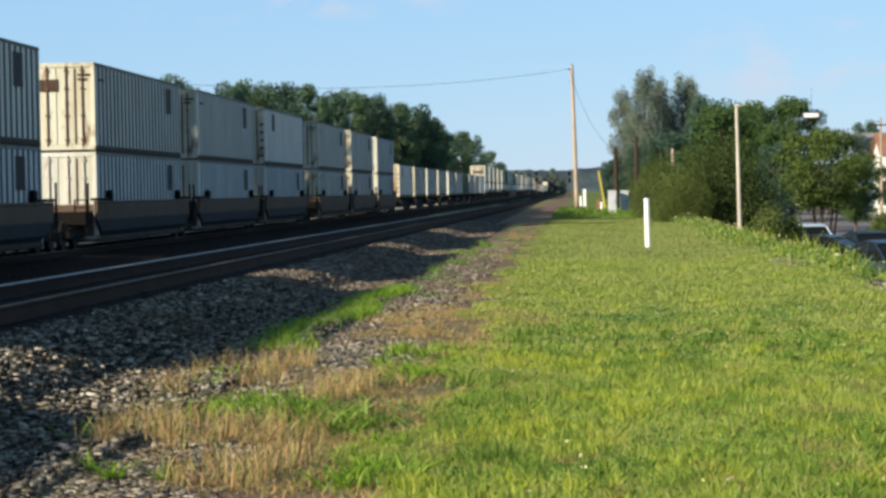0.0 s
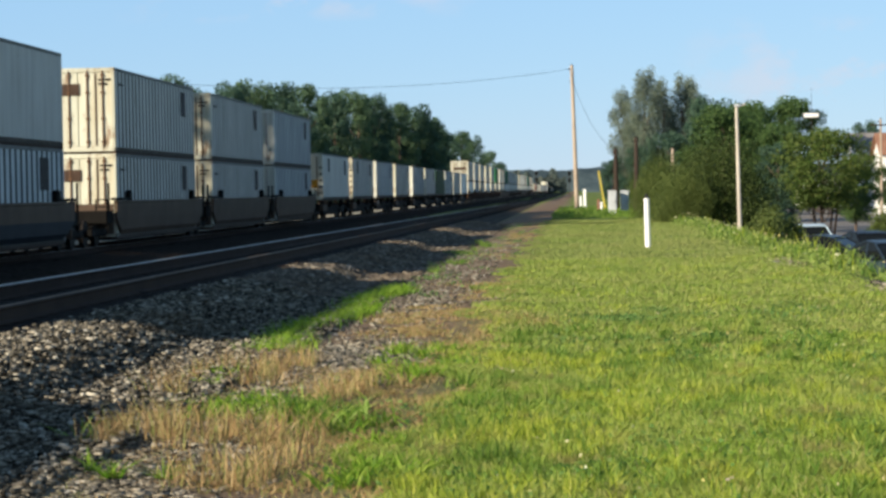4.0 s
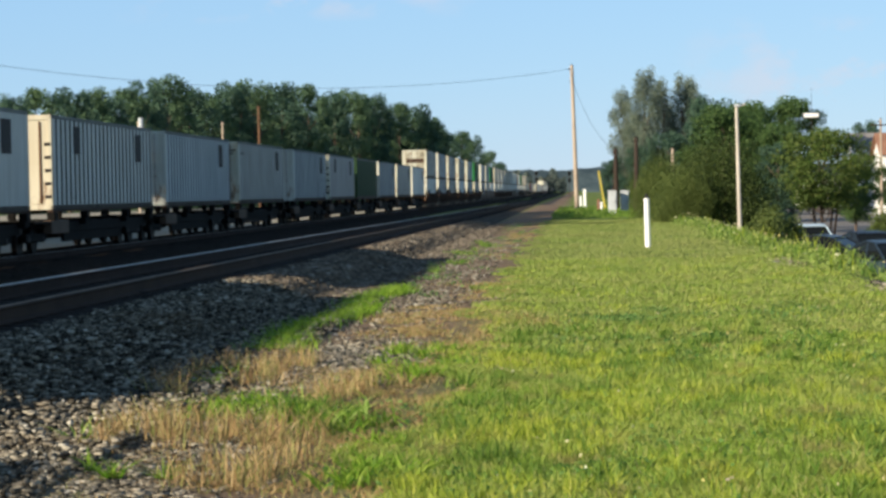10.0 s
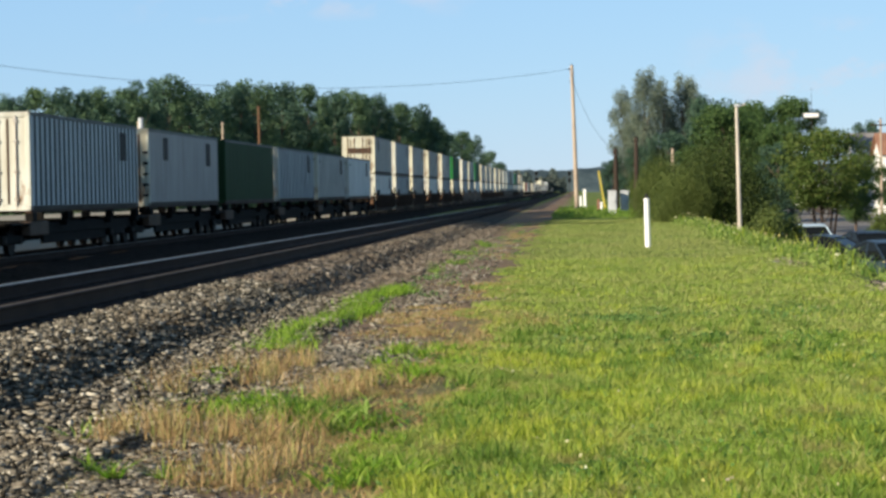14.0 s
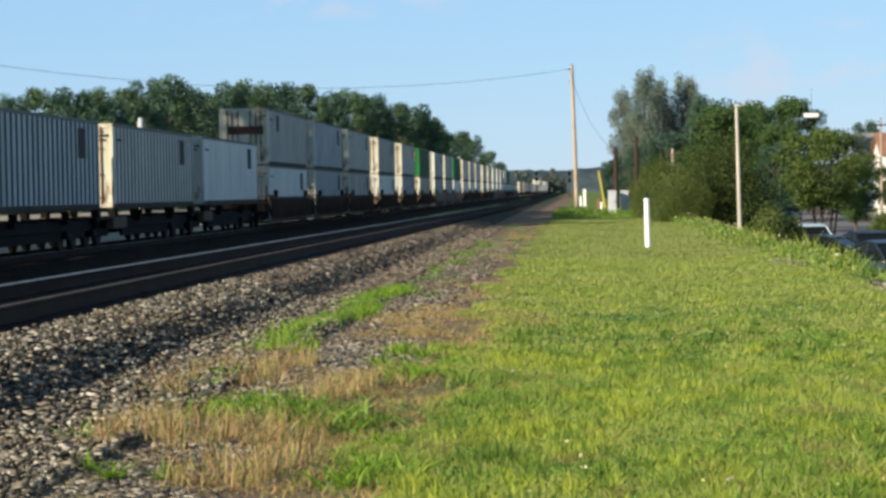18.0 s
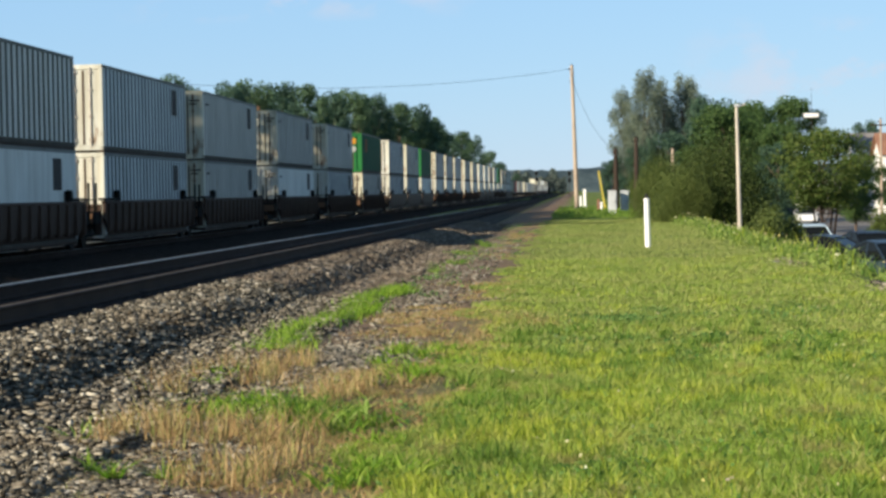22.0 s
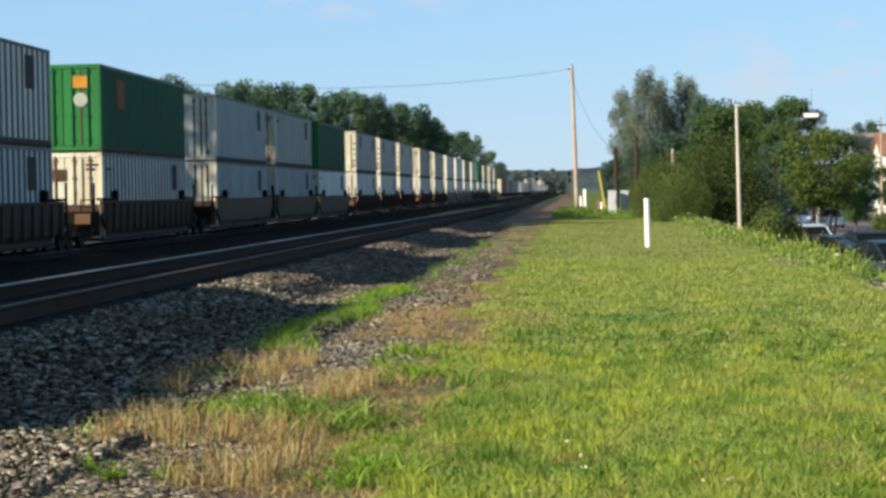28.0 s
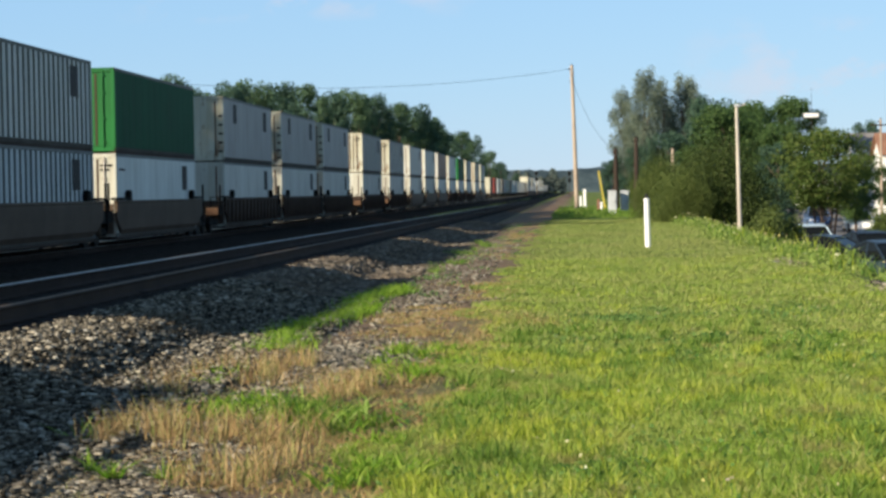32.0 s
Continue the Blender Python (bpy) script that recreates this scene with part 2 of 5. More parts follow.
M_BARK = plain("grey_brown_bark", (0.12, 0.09, 0.07), (0.06, 0.045, 0.035), 0.95, 0, 3, 20, 0.8)
M_POLE = plain("weathered_pole_wood", (0.42, 0.34, 0.26), (0.26, 0.20, 0.15), 0.9, 0, 1.0, 25, 0.5)
M_POLE_DARK = plain("dark_creosote_pole", (0.055, 0.04, 0.032), (0.03, 0.022, 0.018), 0.9, 0, 1.0, 25, 0.5)
M_CONCRETE = plain("pale_lamp_pole", (0.52, 0.47, 0.40), (0.36, 0.32, 0.27), 0.8, 0, 1.0, 25, 0.2)
M_SIGNWHITE = plain("white_plastic", (0.82, 0.82, 0.80), (0.66, 0.65, 0.62), 0.5, 0, 1.0, 25, 0.1)
M_YELLOW = plain("yellow_guard_plastic", (0.62, 0.50, 0.08), (0.42, 0.33, 0.05), 0.5)
M_CABINET = plain("grey_cabinet_paint", (0.50, 0.52, 0.54), (0.36, 0.38, 0.40), 0.5)
M_GLASS = plain("dark_car_glass", (0.010, 0.012, 0.012), (0.007, 0.008, 0.008), 0.12, 0.0, bump=0, sheen=0.08)
M_TYRE = plain("black_tyre_rubber", (0.025, 0.025, 0.025), (0.015, 0.015, 0.015), 0.9)
M_RIM = plain("silver_wheel_rim", (0.55, 0.55, 0.55), (0.4, 0.4, 0.4), 0.35, 0.9)
M_LAMPGLASS = plain("clear_headlight_glass", (0.75, 0.76, 0.78), (0.6, 0.6, 0.62), 0.15, bump=0)
M_TAIL = plain("red_tail_light", (0.45, 0.02, 0.02), (0.3, 0.015, 0.015), 0.25, bump=0)
M_WALL = plain("white_siding", (0.78, 0.77, 0.73), (0.62, 0.60, 0.56), 0.8, 0, 0.5, 12, 0.1)
M_ROOF_BROWN = plain("red_brown_shingles", (0.30, 0.16, 0.10), (0.20, 0.10, 0.07), 0.9, 0, 0.6, 6, 0.4)
M_ROOF_GREY = plain("grey_shingles", (0.26, 0.24, 0.23), (0.18, 0.17, 0.16), 0.9, 0, 0.6, 6, 0.4)
M_WINDOW = plain("dark_window_glass", (0.05, 0.06, 0.07), (0.03, 0.035, 0.04), 0.1, bump=0)
M_WIRE = plain("black_cable", (0.03, 0.03, 0.032), (0.02, 0.02, 0.02), 0.6, bump=0)

# ---------------------------------------------------------------- mesh helpers


def mesh_of(bm, name, material):
    me = bpy.data.meshes.new(name)
    bm.to_mesh(me)
    bm.free()
    for mt in (material if isinstance(material, (list, tuple)) else [material]):
        me.materials.append(mt)
    return me


def part(name, bm, material, parent=None, label=""):
    ob = new(name, mesh_of(bm, name, material) if isinstance(bm, bmesh.types.BMesh) else bm)
    ob.parent = parent
    if label:
        ob["label"] = label
    return ob


def box(bm, lo, hi, bevel=0.0):
    """An axis-aligned block from corner lo to corner hi, with its edges taken off by bevel."""
    r = bmesh.ops.create_cube(bm, size=1.0)
    c, s = [(a + b) / 2 for a, b in zip(lo, hi)], [b - a for a, b in zip(lo, hi)]
    for v in r["verts"]:
        v.co = Vector((c[0] + v.co.x * s[0], c[1] + v.co.y * s[1], c[2] + v.co.z * s[2]))
    if bevel:
        es = list({e for v in r["verts"] for e in v.link_edges})
        bmesh.ops.bevel(bm, geom=es, offset=bevel, segments=1, affect="EDGES")
    return bm


def tube(bm, a, b, r1, r2=None, n=10):
    """A round bar from a to b."""
    a, b = Vector(a), Vector(b)
    r2 = r1 if r2 is None else r2
    q = (b - a).to_track_quat("Z", "Y").to_matrix().to_4x4()
    bmesh.ops.create_cone(bm, cap_ends=True, segments=n, radius1=r1, radius2=r2, depth=(b - a).length,
                          matrix=Matrix.Translation((a + b) / 2) @ q)
    return bm


def prism(bm, outline, y0, y1):
    """Closed outline of (x, z) drawn out along y."""
    a = [bm.verts.new((x, y0, z)) for x, z in outline]
    b = [bm.verts.new((x, y1, z)) for x, z in outline]
    n = len(outline)
    for i in range(n):
        bm.faces.new((a[i], a[(i + 1) % n], b[(i + 1) % n], b[i]))
    bm.faces.new(a[::-1])
    bm.faces.new(b)
    bmesh.ops.recalc_face_normals(bm, faces=bm.faces)
    return bm


def fresh():
    return bmesh.new()


def raw(name, verts, faces, material, smooth=False):
    """A mesh from numpy arrays: verts (n, 3), faces (m, 3 or 4)."""
    me = bpy.data.meshes.new(name)
    n, k = faces.shape
    me.vertices.add(len(verts))
    me.vertices.foreach_set("co", np.ascontiguousarray(verts, dtype=np.float32).ravel())
    me.loops.add(n * k)
    me.loops.foreach_set("vertex_index", faces.astype(np.int32).ravel())
    me.polygons.add(n)
    me.polygons.foreach_set("loop_start", np.arange(0, n * k, k, dtype=np.int32))
    me.polygons.foreach_set("loop_total", np.full(n, k, dtype=np.int32))
    if smooth:
        me.polygons.foreach_set("use_smooth", np.ones(n, dtype=bool))
    me.update(calc_edges=True)
    me.materials.append(material)
    return me


def rng(seed):
    return np.random.default_rng(seed)

# ---------------------------------------------------------------- ground


def smooth(a, b, x):
    t = np.clip((x - a) / (b - a), 0.0, 1.0)
    return t * t * (3 - 2 * t)


def ground_z(x, y):
    x, y = np.asarray(x, float), np.asarray(y, float)
    z = -0.45 * smooth(-3.2, -9.0, x) - 1.65 * smooth(4.7, 8.6, x)
    z = z + 0.035 * np.sin(x * 1.3 + y * 0.21) * np.sin(y * 0.37 - x * 0.4) * smooth(-3.4, -2.2, x) * smooth(9.0, 4.0, x)
    return z


def axis(*runs):
    """Grid lines from runs of (start, end, count)."""
    return np.unique(np.concatenate([np.linspace(a, b, n) for a, b, n in runs]))


gx = axis((-3000, -200, 8), (-200, -24, 12), (-24, -9, 12), (-9, 10, 90), (10, 60, 12), (60, 3000, 8))
gy = axis((-300, 0, 6), (0, 10, 8), (10, 45, 110), (45, 140, 90), (140, 400, 24), (400, 4000, 12))
GX, GY = np.meshgrid(gx, gy)
GZ = ground_z(GX, GY)
ni, nj = GX.shape
ids = np.arange(ni * nj).reshape(ni, nj)
gfaces = np.stack([ids[:-1, :-1], ids[:-1, 1:], ids[1:, 1:], ids[1:, :-1]], -1).reshape(-1, 4)


def ground_material():
    m, nt, b = nodes_of("grass_and_dirt_ground")
    tc = nt.nodes.new("ShaderNodeTexCoord")
    sep = nt.nodes.new("ShaderNodeSeparateXYZ")
    nt.links.new(tc.outputs["Object"], sep.inputs[0])
    wob = noise_of(nt, 0.55, 5.0)
    fine = noise_of(nt, 9.0, 4.0)
    big = noise_of(nt, 0.16, 4.0)
    x = math_of(nt, "MULTIPLY_ADD", math_of(nt, "SUBTRACT", wob, 0.5), 1.6, sep.outputs[0])
    green = ramp(nt, fine, [(0.3, (0.075, 0.12, 0.022)), (0.55, (0.15, 0.21, 0.04)), (0.8, (0.25, 0.27, 0.09))])
    dry = ramp(nt, fine, [(0.3, (0.19, 0.16, 0.065)), (0.7, (0.34, 0.28, 0.13))])
    field = mixed(nt, ramp(nt, big, [(0.45, (0, 0, 0)), (0.75, (0.55, 0.55, 0.55))]), green, dry)
    dirt = ramp(nt, fine, [(0.3, (0.12, 0.082, 0.055)), (0.7, (0.27, 0.19, 0.125))])
    near = math_of(nt, "SUBTRACT", 1.9, math_of(nt, "MULTIPLY", math_of(nt, "ABSOLUTE", math_of(nt, "ADD", x, 2.7)), 0.85))
    nearc = nt.nodes.new("ShaderNodeClamp")
    nt.links.new(near, nearc.inputs[0])
    c = mixed(nt, nearc.outputs[0], field, dirt)
    nt.links.new(c, b.inputs["Base Color"])
    b.inputs["Roughness"].default_value = 0.95
    b.inputs["Specular IOR Level"].default_value = 0.1
    bump_of(nt, b, fine, 0.6, 0.05)
    return m


ground = tagged(new("ground", raw("ground", np.stack([GX, GY, GZ], -1).reshape(-1, 3), gfaces, ground_material(), True)),
                "mown green lawn with dirt and dry patches", "ground", kind="structure")

# wooded ridge on the horizon; distance haze is put into its colour
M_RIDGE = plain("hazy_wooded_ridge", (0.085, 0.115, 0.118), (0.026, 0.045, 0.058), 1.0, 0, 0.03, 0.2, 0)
rx = np.linspace(-1500, 1700, 420)
top = 24.5 + 2.0 * np.sin(rx * 0.0021 + 1.0) + 0.7 * np.sin(rx * 0.05) + rng(3).normal(0, 0.9, rx.size)
rv = np.concatenate([np.stack([rx, np.full_like(rx, 2600.0), np.full_like(rx, -3.0)], -1),
                     np.stack([rx, np.full_like(rx, 2700.0), top], -1),
                     np.stack([rx, np.full_like(rx, 2900.0), np.full_like(rx, -3.0)], -1)])
n = rx.size
k = np.arange(n - 1)
rf = np.concatenate([np.stack([k, k + 1, k + 1 + n, k + n], -1), np.stack([k + n, k + 1 + n, k + 1 + 2 * n, k + 2 * n], -1)])
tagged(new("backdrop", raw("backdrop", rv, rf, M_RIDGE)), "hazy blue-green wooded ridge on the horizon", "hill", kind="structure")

# hazy woods where the line bends out of sight, haze coloured in
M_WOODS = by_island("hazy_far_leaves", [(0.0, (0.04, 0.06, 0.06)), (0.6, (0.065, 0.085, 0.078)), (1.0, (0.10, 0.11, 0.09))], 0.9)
q = rng(8)
n = 7000
wx, wy = q.uniform(-62, -6, n), q.uniform(1240, 1330, n)
wz = (9.0 + 3.0 * np.sin(wx * 0.35) + 2.0 * np.sin(wx * 0.9 + 1.0)) * q.random(n) ** 0.7
wu, ww = q.normal(size=(n, 3)), q.normal(size=(n, 3))
wc = np.stack([wx, wy, wz], -1)
wv = np.stack([wc - wu * 0.5, wc + ww * 0.4, wc + wu * 0.5, wc - ww * 0.4], 1).reshape(-1, 3)
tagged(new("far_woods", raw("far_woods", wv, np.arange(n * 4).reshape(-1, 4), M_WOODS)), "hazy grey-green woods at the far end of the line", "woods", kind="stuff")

# ---------------------------------------------------------------- tracks
TRAIN_X, TRAIN_RAIL = -17.2, -0.03
NEAR_X, NEAR_RAIL = -6.615, 0.535
TRACK_FROM, TRACK_TO = -60.0, 1700.0


def near_drop(y):
    """The near track falls gently away from the camera."""
    return -0.0015 * np.clip(np.asarray(y, float) - 20.0, 0.0, 330.0)


def bed(name, label, outline, seed, material, falls=False):
    """A ballast bed: cross-section of (x, z), drawn out along the line, with an uneven surface."""
    xs = np.array([p[0] for p in outline])
    zs = np.array([p[1] for p in outline])
    u = np.linspace(0, 1, 34)
    cx, cz = np.interp(u, np.linspace(0, 1, len(xs)), xs), np.interp(u, np.linspace(0, 1, len(xs)), zs)
    ys = axis((TRACK_FROM, 8, 20), (8, 60, 200), (60, 200, 120), (200, TRACK_TO, 40))
    X, Y = np.meshgrid(cx, ys)
    Z = np.repeat(cz[None, :], len(ys), 0) + rng(seed).normal(0, 0.018, X.shape)
    if falls:
        Z = Z + near_drop(Y) * np.clip((Z + 0.1) / 0.3, 0.0, 1.0)
    X = X + 0.10 * np.sin(Y * 0.6 + seed) * smooth(0.6, 1.0, np.repeat(u[None, :], len(ys), 0))
    q = np.arange(X.size).reshape(X.shape)
    f = np.stack([q[:-1, :-1], q[:-1, 1:], q[1:, 1:], q[1:, :-1]], -1).reshape(-1, 4)
    return tagged(new(name, raw(name, np.stack([X, Y, Z], -1).reshape(-1, 3), f, material)), label, "ballast", kind="structure")


bed("track_bed_near", "ballast between and beside the near rails, darkened for shade",
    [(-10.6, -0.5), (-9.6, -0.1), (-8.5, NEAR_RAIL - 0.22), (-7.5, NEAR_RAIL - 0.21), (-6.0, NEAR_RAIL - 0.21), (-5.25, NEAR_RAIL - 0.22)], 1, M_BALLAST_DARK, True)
bed("ballast_shoulder", "grey crushed-stone ballast shoulder of the near track",
    [(-5.30, NEAR_RAIL - 0.225), (-4.95, NEAR_RAIL - 0.24), (-4.55, NEAR_RAIL - 0.29), (-4.05, 0.03), (-3.6, -0.01), (-3.1, -0.06)], 4, M_BALLAST, True)
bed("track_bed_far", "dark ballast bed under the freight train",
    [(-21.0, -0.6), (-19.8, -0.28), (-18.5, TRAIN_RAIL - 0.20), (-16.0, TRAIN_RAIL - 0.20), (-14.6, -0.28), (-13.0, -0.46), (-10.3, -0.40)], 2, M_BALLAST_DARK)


slab_bm = box(fresh(), (-72.0, TRACK_FROM, -0.75), (-18.9, 1200.0, -0.30), 0.05)
tagged(part("verge", slab_bm, M_VERGE), "pale dry gravel yard behind the freight train", "verge", kind="structure")


def rail(parent, x, z, head, falls):
    """Flat-bottomed rail: foot, web and a rounded head with a polished strip."""
    o = [(-0.075, 0.0), (0.075, 0.0), (0.075, 0.012), (0.012, 0.035), (0.010, 0.135), (0.036, 0.148), (0.037, 0.175), (0.028, 0.185),
         (-0.028, 0.185), (-0.037, 0.175), (-0.036, 0.148), (-0.010, 0.135), (-0.012, 0.035), (-0.075, 0.012)]
    bm = fresh()
    rings = [[bm.verts.new((x + a, y, z - 0.185 + b + (float(near_drop(y)) if falls else 0.0))) for a, b in o] for y in (TRACK_FROM, 20.0, 350.0, TRACK_TO)]
    n = len(o)
    for p, q in zip(rings, rings[1:]):
        for i in range(n):
            bm.faces.new((p[i], p[(i + 1) % n], q[(i + 1) % n], q[i]))
    bm.faces.new(rings[0])
    bm.faces.new(rings[-1][::-1])
    bmesh.ops.recalc_face_normals(bm, faces=bm.faces)
    bm.normal_update()
    for f in bm.faces:
        if f.normal.z > 0.4 and min(abs(v.co.x - x) for v in f.verts) < 0.04 and max(v.co.z for v in f.verts) > z - 0.02:
            f.material_index = 1
    return part("rail", bm, [M_RAILSIDE, head], parent)


tie_mesh = mesh_of(box(fresh(), (-1.3, -0.115, -0.17), (1.3, 0.115, 0.0), 0.012), "tie", M_TIE)
plate_mesh = mesh_of(box(fresh(), (-0.18, -0.09, 0.0), (0.18, 0.09, 0.02), 0.004), "tie_plate", M_RAILSIDE)


def track(name, label, x, z, heads, tied, falls=False):
    base = tagged(new(name), label, "railway track", kind="structure")
    rail(base, x - 0.755, z, heads[0], falls)
    rail(base, x + 0.755, z, heads[1], falls)
    r = rng(int(-x * 10))
    for i in range(tied):
        t = part("tie", tie_mesh, None, base)
        t.matrix_basis = pose(x + r.normal(0, 0.03), 12 + i * 0.53, z - 0.192 + (float(near_drop(12 + i * 0.53)) if falls else 0.0), 0, 0, r.normal(0, 0.6))
    if tied:
        bm = fresh()
        for i in range(60):
            y = 12 + (tied + i) * 0.53
            d = float(near_drop(y)) if falls else 0.0
            box(bm, (x - 1.3, y - 0.115, z - 0.36 + d), (x + 1.3, y + 0.115, z - 0.192 + d))
        tagged(part("ties", bm, M_TIE, base), kind="stuff")
    return base


track("railway_near", "empty near track with rusty rails on dark wooden ties", NEAR_X, NEAR_RAIL, (M_RAILTOP, M_RAILTOP_DULL), 160, True)
track("railway_far", "far track that carries the freight train", TRAIN_X, TRAIN_RAIL, (M_RAILTOP, M_RAILTOP), 120)

# ---------------------------------------------------------------- train: containers
L53, W53, H53 = 16.15, 1.295, 2.896


def ribbed_side(sign, ribs=25):
    """Side sheet with trapezoidal corrugations."""
    bm = fresh()
    y0, y1 = 0.16, L53 - 0.16
    p = (y1 - y0) / ribs
    line = []
    for i in range(ribs):
        a = y0 + i * p
        line += [(a, 0.0), (a + 0.60 * p, 0.0), (a + 0.615 * p, 0.14), (a + 0.985 * p, 0.14)]
    line.append((y1, 0.0))
    lo = [bm.verts.new((sign * (W53 - 0.015 - d), y, 0.15)) for y, d in line]
    hi = [bm.verts.new((sign * (W53 - 0.015 - d), y, H53 - 0.10)) for y, d in line]
    for i in range(len(line) - 1):
        f = bm.faces.new((lo[i], lo[i + 1], hi[i + 1], hi[i]) if sign > 0 else (lo[i + 1], lo[i], hi[i], hi[i + 1]))
        # groove faces take the second slot, where their shade is painted
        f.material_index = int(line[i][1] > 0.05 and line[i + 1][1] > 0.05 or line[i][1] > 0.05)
    return bm


def plate_side(sign):
    """Smooth side sheet with narrow upright seams between its panels."""
    bm = fresh()
    n = 13
    y0, y1 = 0.15, L53 - 0.15
    p = (y1 - y0) / n
    line = []
    for i in range(n):
        a = y0 + i * p
        line += [(a, 0.018), (a + 0.02, 0.0), (a + p - 0.02, 0.0), (a + p, 0.018)][(0 if i == 0 else 1):]
    lo = [bm.verts.new((sign * (W53 - 0.012 - d), y, 0.15)) for y, d in line]
    hi = [bm.verts.new((sign * (W53 - 0.012 - d), y, H53 - 0.10)) for y, d in line]
    for i in range(len(line) - 1):
        bm.faces.new((lo[i], lo[i + 1], hi[i + 1], hi[i]) if sign > 0 else (lo[i + 1], lo[i], hi[i], hi[i + 1]))
    return bm


def container(label, side, paint, end_paint, end, marks, rod=None, sheen=None, groove_paint=None):
    """A 53-foot container: core, sheets, rails, posts, doors with lock rods or a front wall, marking panels."""
    base = tagged(new("shipping_container"), label, "container", "containers on the train")
    part("core", box(fresh(), (-W53 + 0.16, 0.10, 0.12), (W53 - 0.16, L53 - 0.08, H53 - 0.05)), paint, base)
    for s in (-1, 1):
        part("side_panel", ribbed_side(s) if side == "rib" else plate_side(s), [paint, groove_paint or M_WHITE_GROOVE], base)
        part("top_rail", box(fresh(), (s * W53 - 0.05 * (s > 0) - 0.0, 0.0, H53 - 0.11), (s * W53 + 0.05 * (s < 0), L53, H53), 0.012), sheen or M_EDGE, base)
        part("bottom_rail", box(fresh(), (s * W53 - 0.07 * (s > 0), 0.0, 0.0), (s * W53 + 0.07 * (s < 0), L53, 0.14), 0.012), M_GAP_DARK, base, "bottom rail darkened with the gap's shade")
        for y in (0.0, L53 - 0.16):
            part("corner_post", box(fresh(), (s * W53 - 0.14 * (s > 0), y, 0.0), (s * W53 + 0.14 * (s < 0), y + 0.16, H53 + 0.004), 0.02),
                 end_paint if y == 0 else paint, base)
        for y in (0.0, L53 - 0.18):
            part("corner_casting", box(fresh(), (s * (W53 - 0.10) - 0.09, y, -0.075), (s * (W53 - 0.10) + 0.09, y + 0.18, 0.004), 0.01), M_WELL_RUST, base)
    # added block that fills the gap under the container and keeps it dark
    part("underframe", box(fresh(), (-W53 + 0.03, 0.19, -0.062), (W53 - 0.03, L53 - 0.19, 0.05)), M_WELL_RUST, base)
    part("roof", box(fresh(), (-W53 + 0.05, 0.05, H53 - 0.05), (W53 - 0.05, L53 - 0.05, H53 - 0.012)), paint, base)
    part("door_sill", box(fresh(), (-W53 + 0.12, 0.0, 0.0), (W53 - 0.12, 0.14, 0.17), 0.01), end_paint, base)
    part("door_header", box(fresh(), (-W53 + 0.12, 0.0, H53 - 0.16), (W53 - 0.12, 0.14, H53), 0.01), end_paint, base)
    if end == "door":
        for s in (-1, 1):
            d = part("door", box(fresh(), (0.012 if s > 0 else -W53 + 0.13, 0.03, 0.175), (W53 - 0.13 if s > 0 else -0.012, 0.09, H53 - 0.165), 0.012),
                     end_paint, base)
            for x in (0.32, 0.86):
                bm = tube(fresh(), (s * x, -0.005, 0.12), (s * x, -0.005, H53 - 0.10), 0.028, n=8)
                for z in (0.3, 1.1, 2.0, 2.6):
                    box(bm, (s * x - 0.06, -0.035, z), (s * x + 0.06, 0.03, z + 0.07))
                part("lock_rod", bm, rod or M_RUST_DULL, d, "rusty steel lock rod")
            part("gasket", box(fresh(), (s * 0.62 - 0.035, 0.018, 0.2), (s * 0.62 + 0.035, 0.03, H53 - 0.2)), M_WELL_RUST, d)
    else:
        part("front_wall", box(fresh(), (-W53 + 0.13, 0.03, 0.175), (W53 - 0.13, 0.09, H53 - 0.165), 0.012), end_paint, base)
        for x in (-0.55, 0.25, 0.92):
            part("stiffener", box(fresh(), (x - 0.035, -0.01, 0.2), (x + 0.035, 0.03, H53 - 0.2), 0.012), end_paint if x < 0.9 else (rod or M_RUST_DULL), base)
        if end == "rungs":
            for i in range(5):
                part("rung", box(fresh(), (W53 - 0.24, -0.012, 0.35 + i * 0.4), (W53 - 0.04, 0.005, 0.45 + i * 0.4), 0.01), M_MARK, base)
    for kind in marks:
        if kind == "far":
            part("marking_panel", box(fresh(), (W53 - 0.008, 13.0, 1.62), (W53 + 0.006, 14.1, 2.60)), M_MARK, base)
        elif kind == "near":
            part("marking_panel", box(fresh(), (W53 - 0.008, 3.0, 1.75), (W53 + 0.006, 3.95, 2.62)), M_MARK, base)
        elif kind == "bars":
            for z, w in ((2.45, 0.42), (2.30, 0.30)):
                part("lettering_bar", box(fresh(), (0.72, -0.012, z), (0.72 + w, 0.028, z + 0.07)), M_MARK, base)
            part("notice", box(fresh(), (W53 - 0.008, 0.5, 2.3), (W53 + 0.006, 1.5, 2.38)), M_MARK, base)
        elif kind == "plate":
            part("placard", box(fresh(), (-0.95, -0.012, 1.95), (0.05, 0.028, 2.35)), M_WELL_RUST, base, "rusty brown number placard")
        elif kind == "band":
            part("name_band", box(fresh(), (-0.85, -0.014, 1.55), (1.0, 0.026, 1.98)), M_WELL_RUST, base, "dark faded name band")
        elif kind == "orange":
            part("placard", box(fresh(), (0.55, -0.014, 0.75), (0.95, 0.026, 1.25)), M_ORANGE, base, "orange warning placard")
        elif kind == "badge":
            part("placard", box(fresh(), (0.35, -0.014, 2.1), (0.85, 0.026, 2.5)), M_ORANGE, base, "orange placard")
            bm = tube(fresh(), (0.6, 0.03, 1.7), (0.6, -0.014, 1.7), 0.24, n=16)
            part("placard", bm, M_PALE, base, "round pale placard")
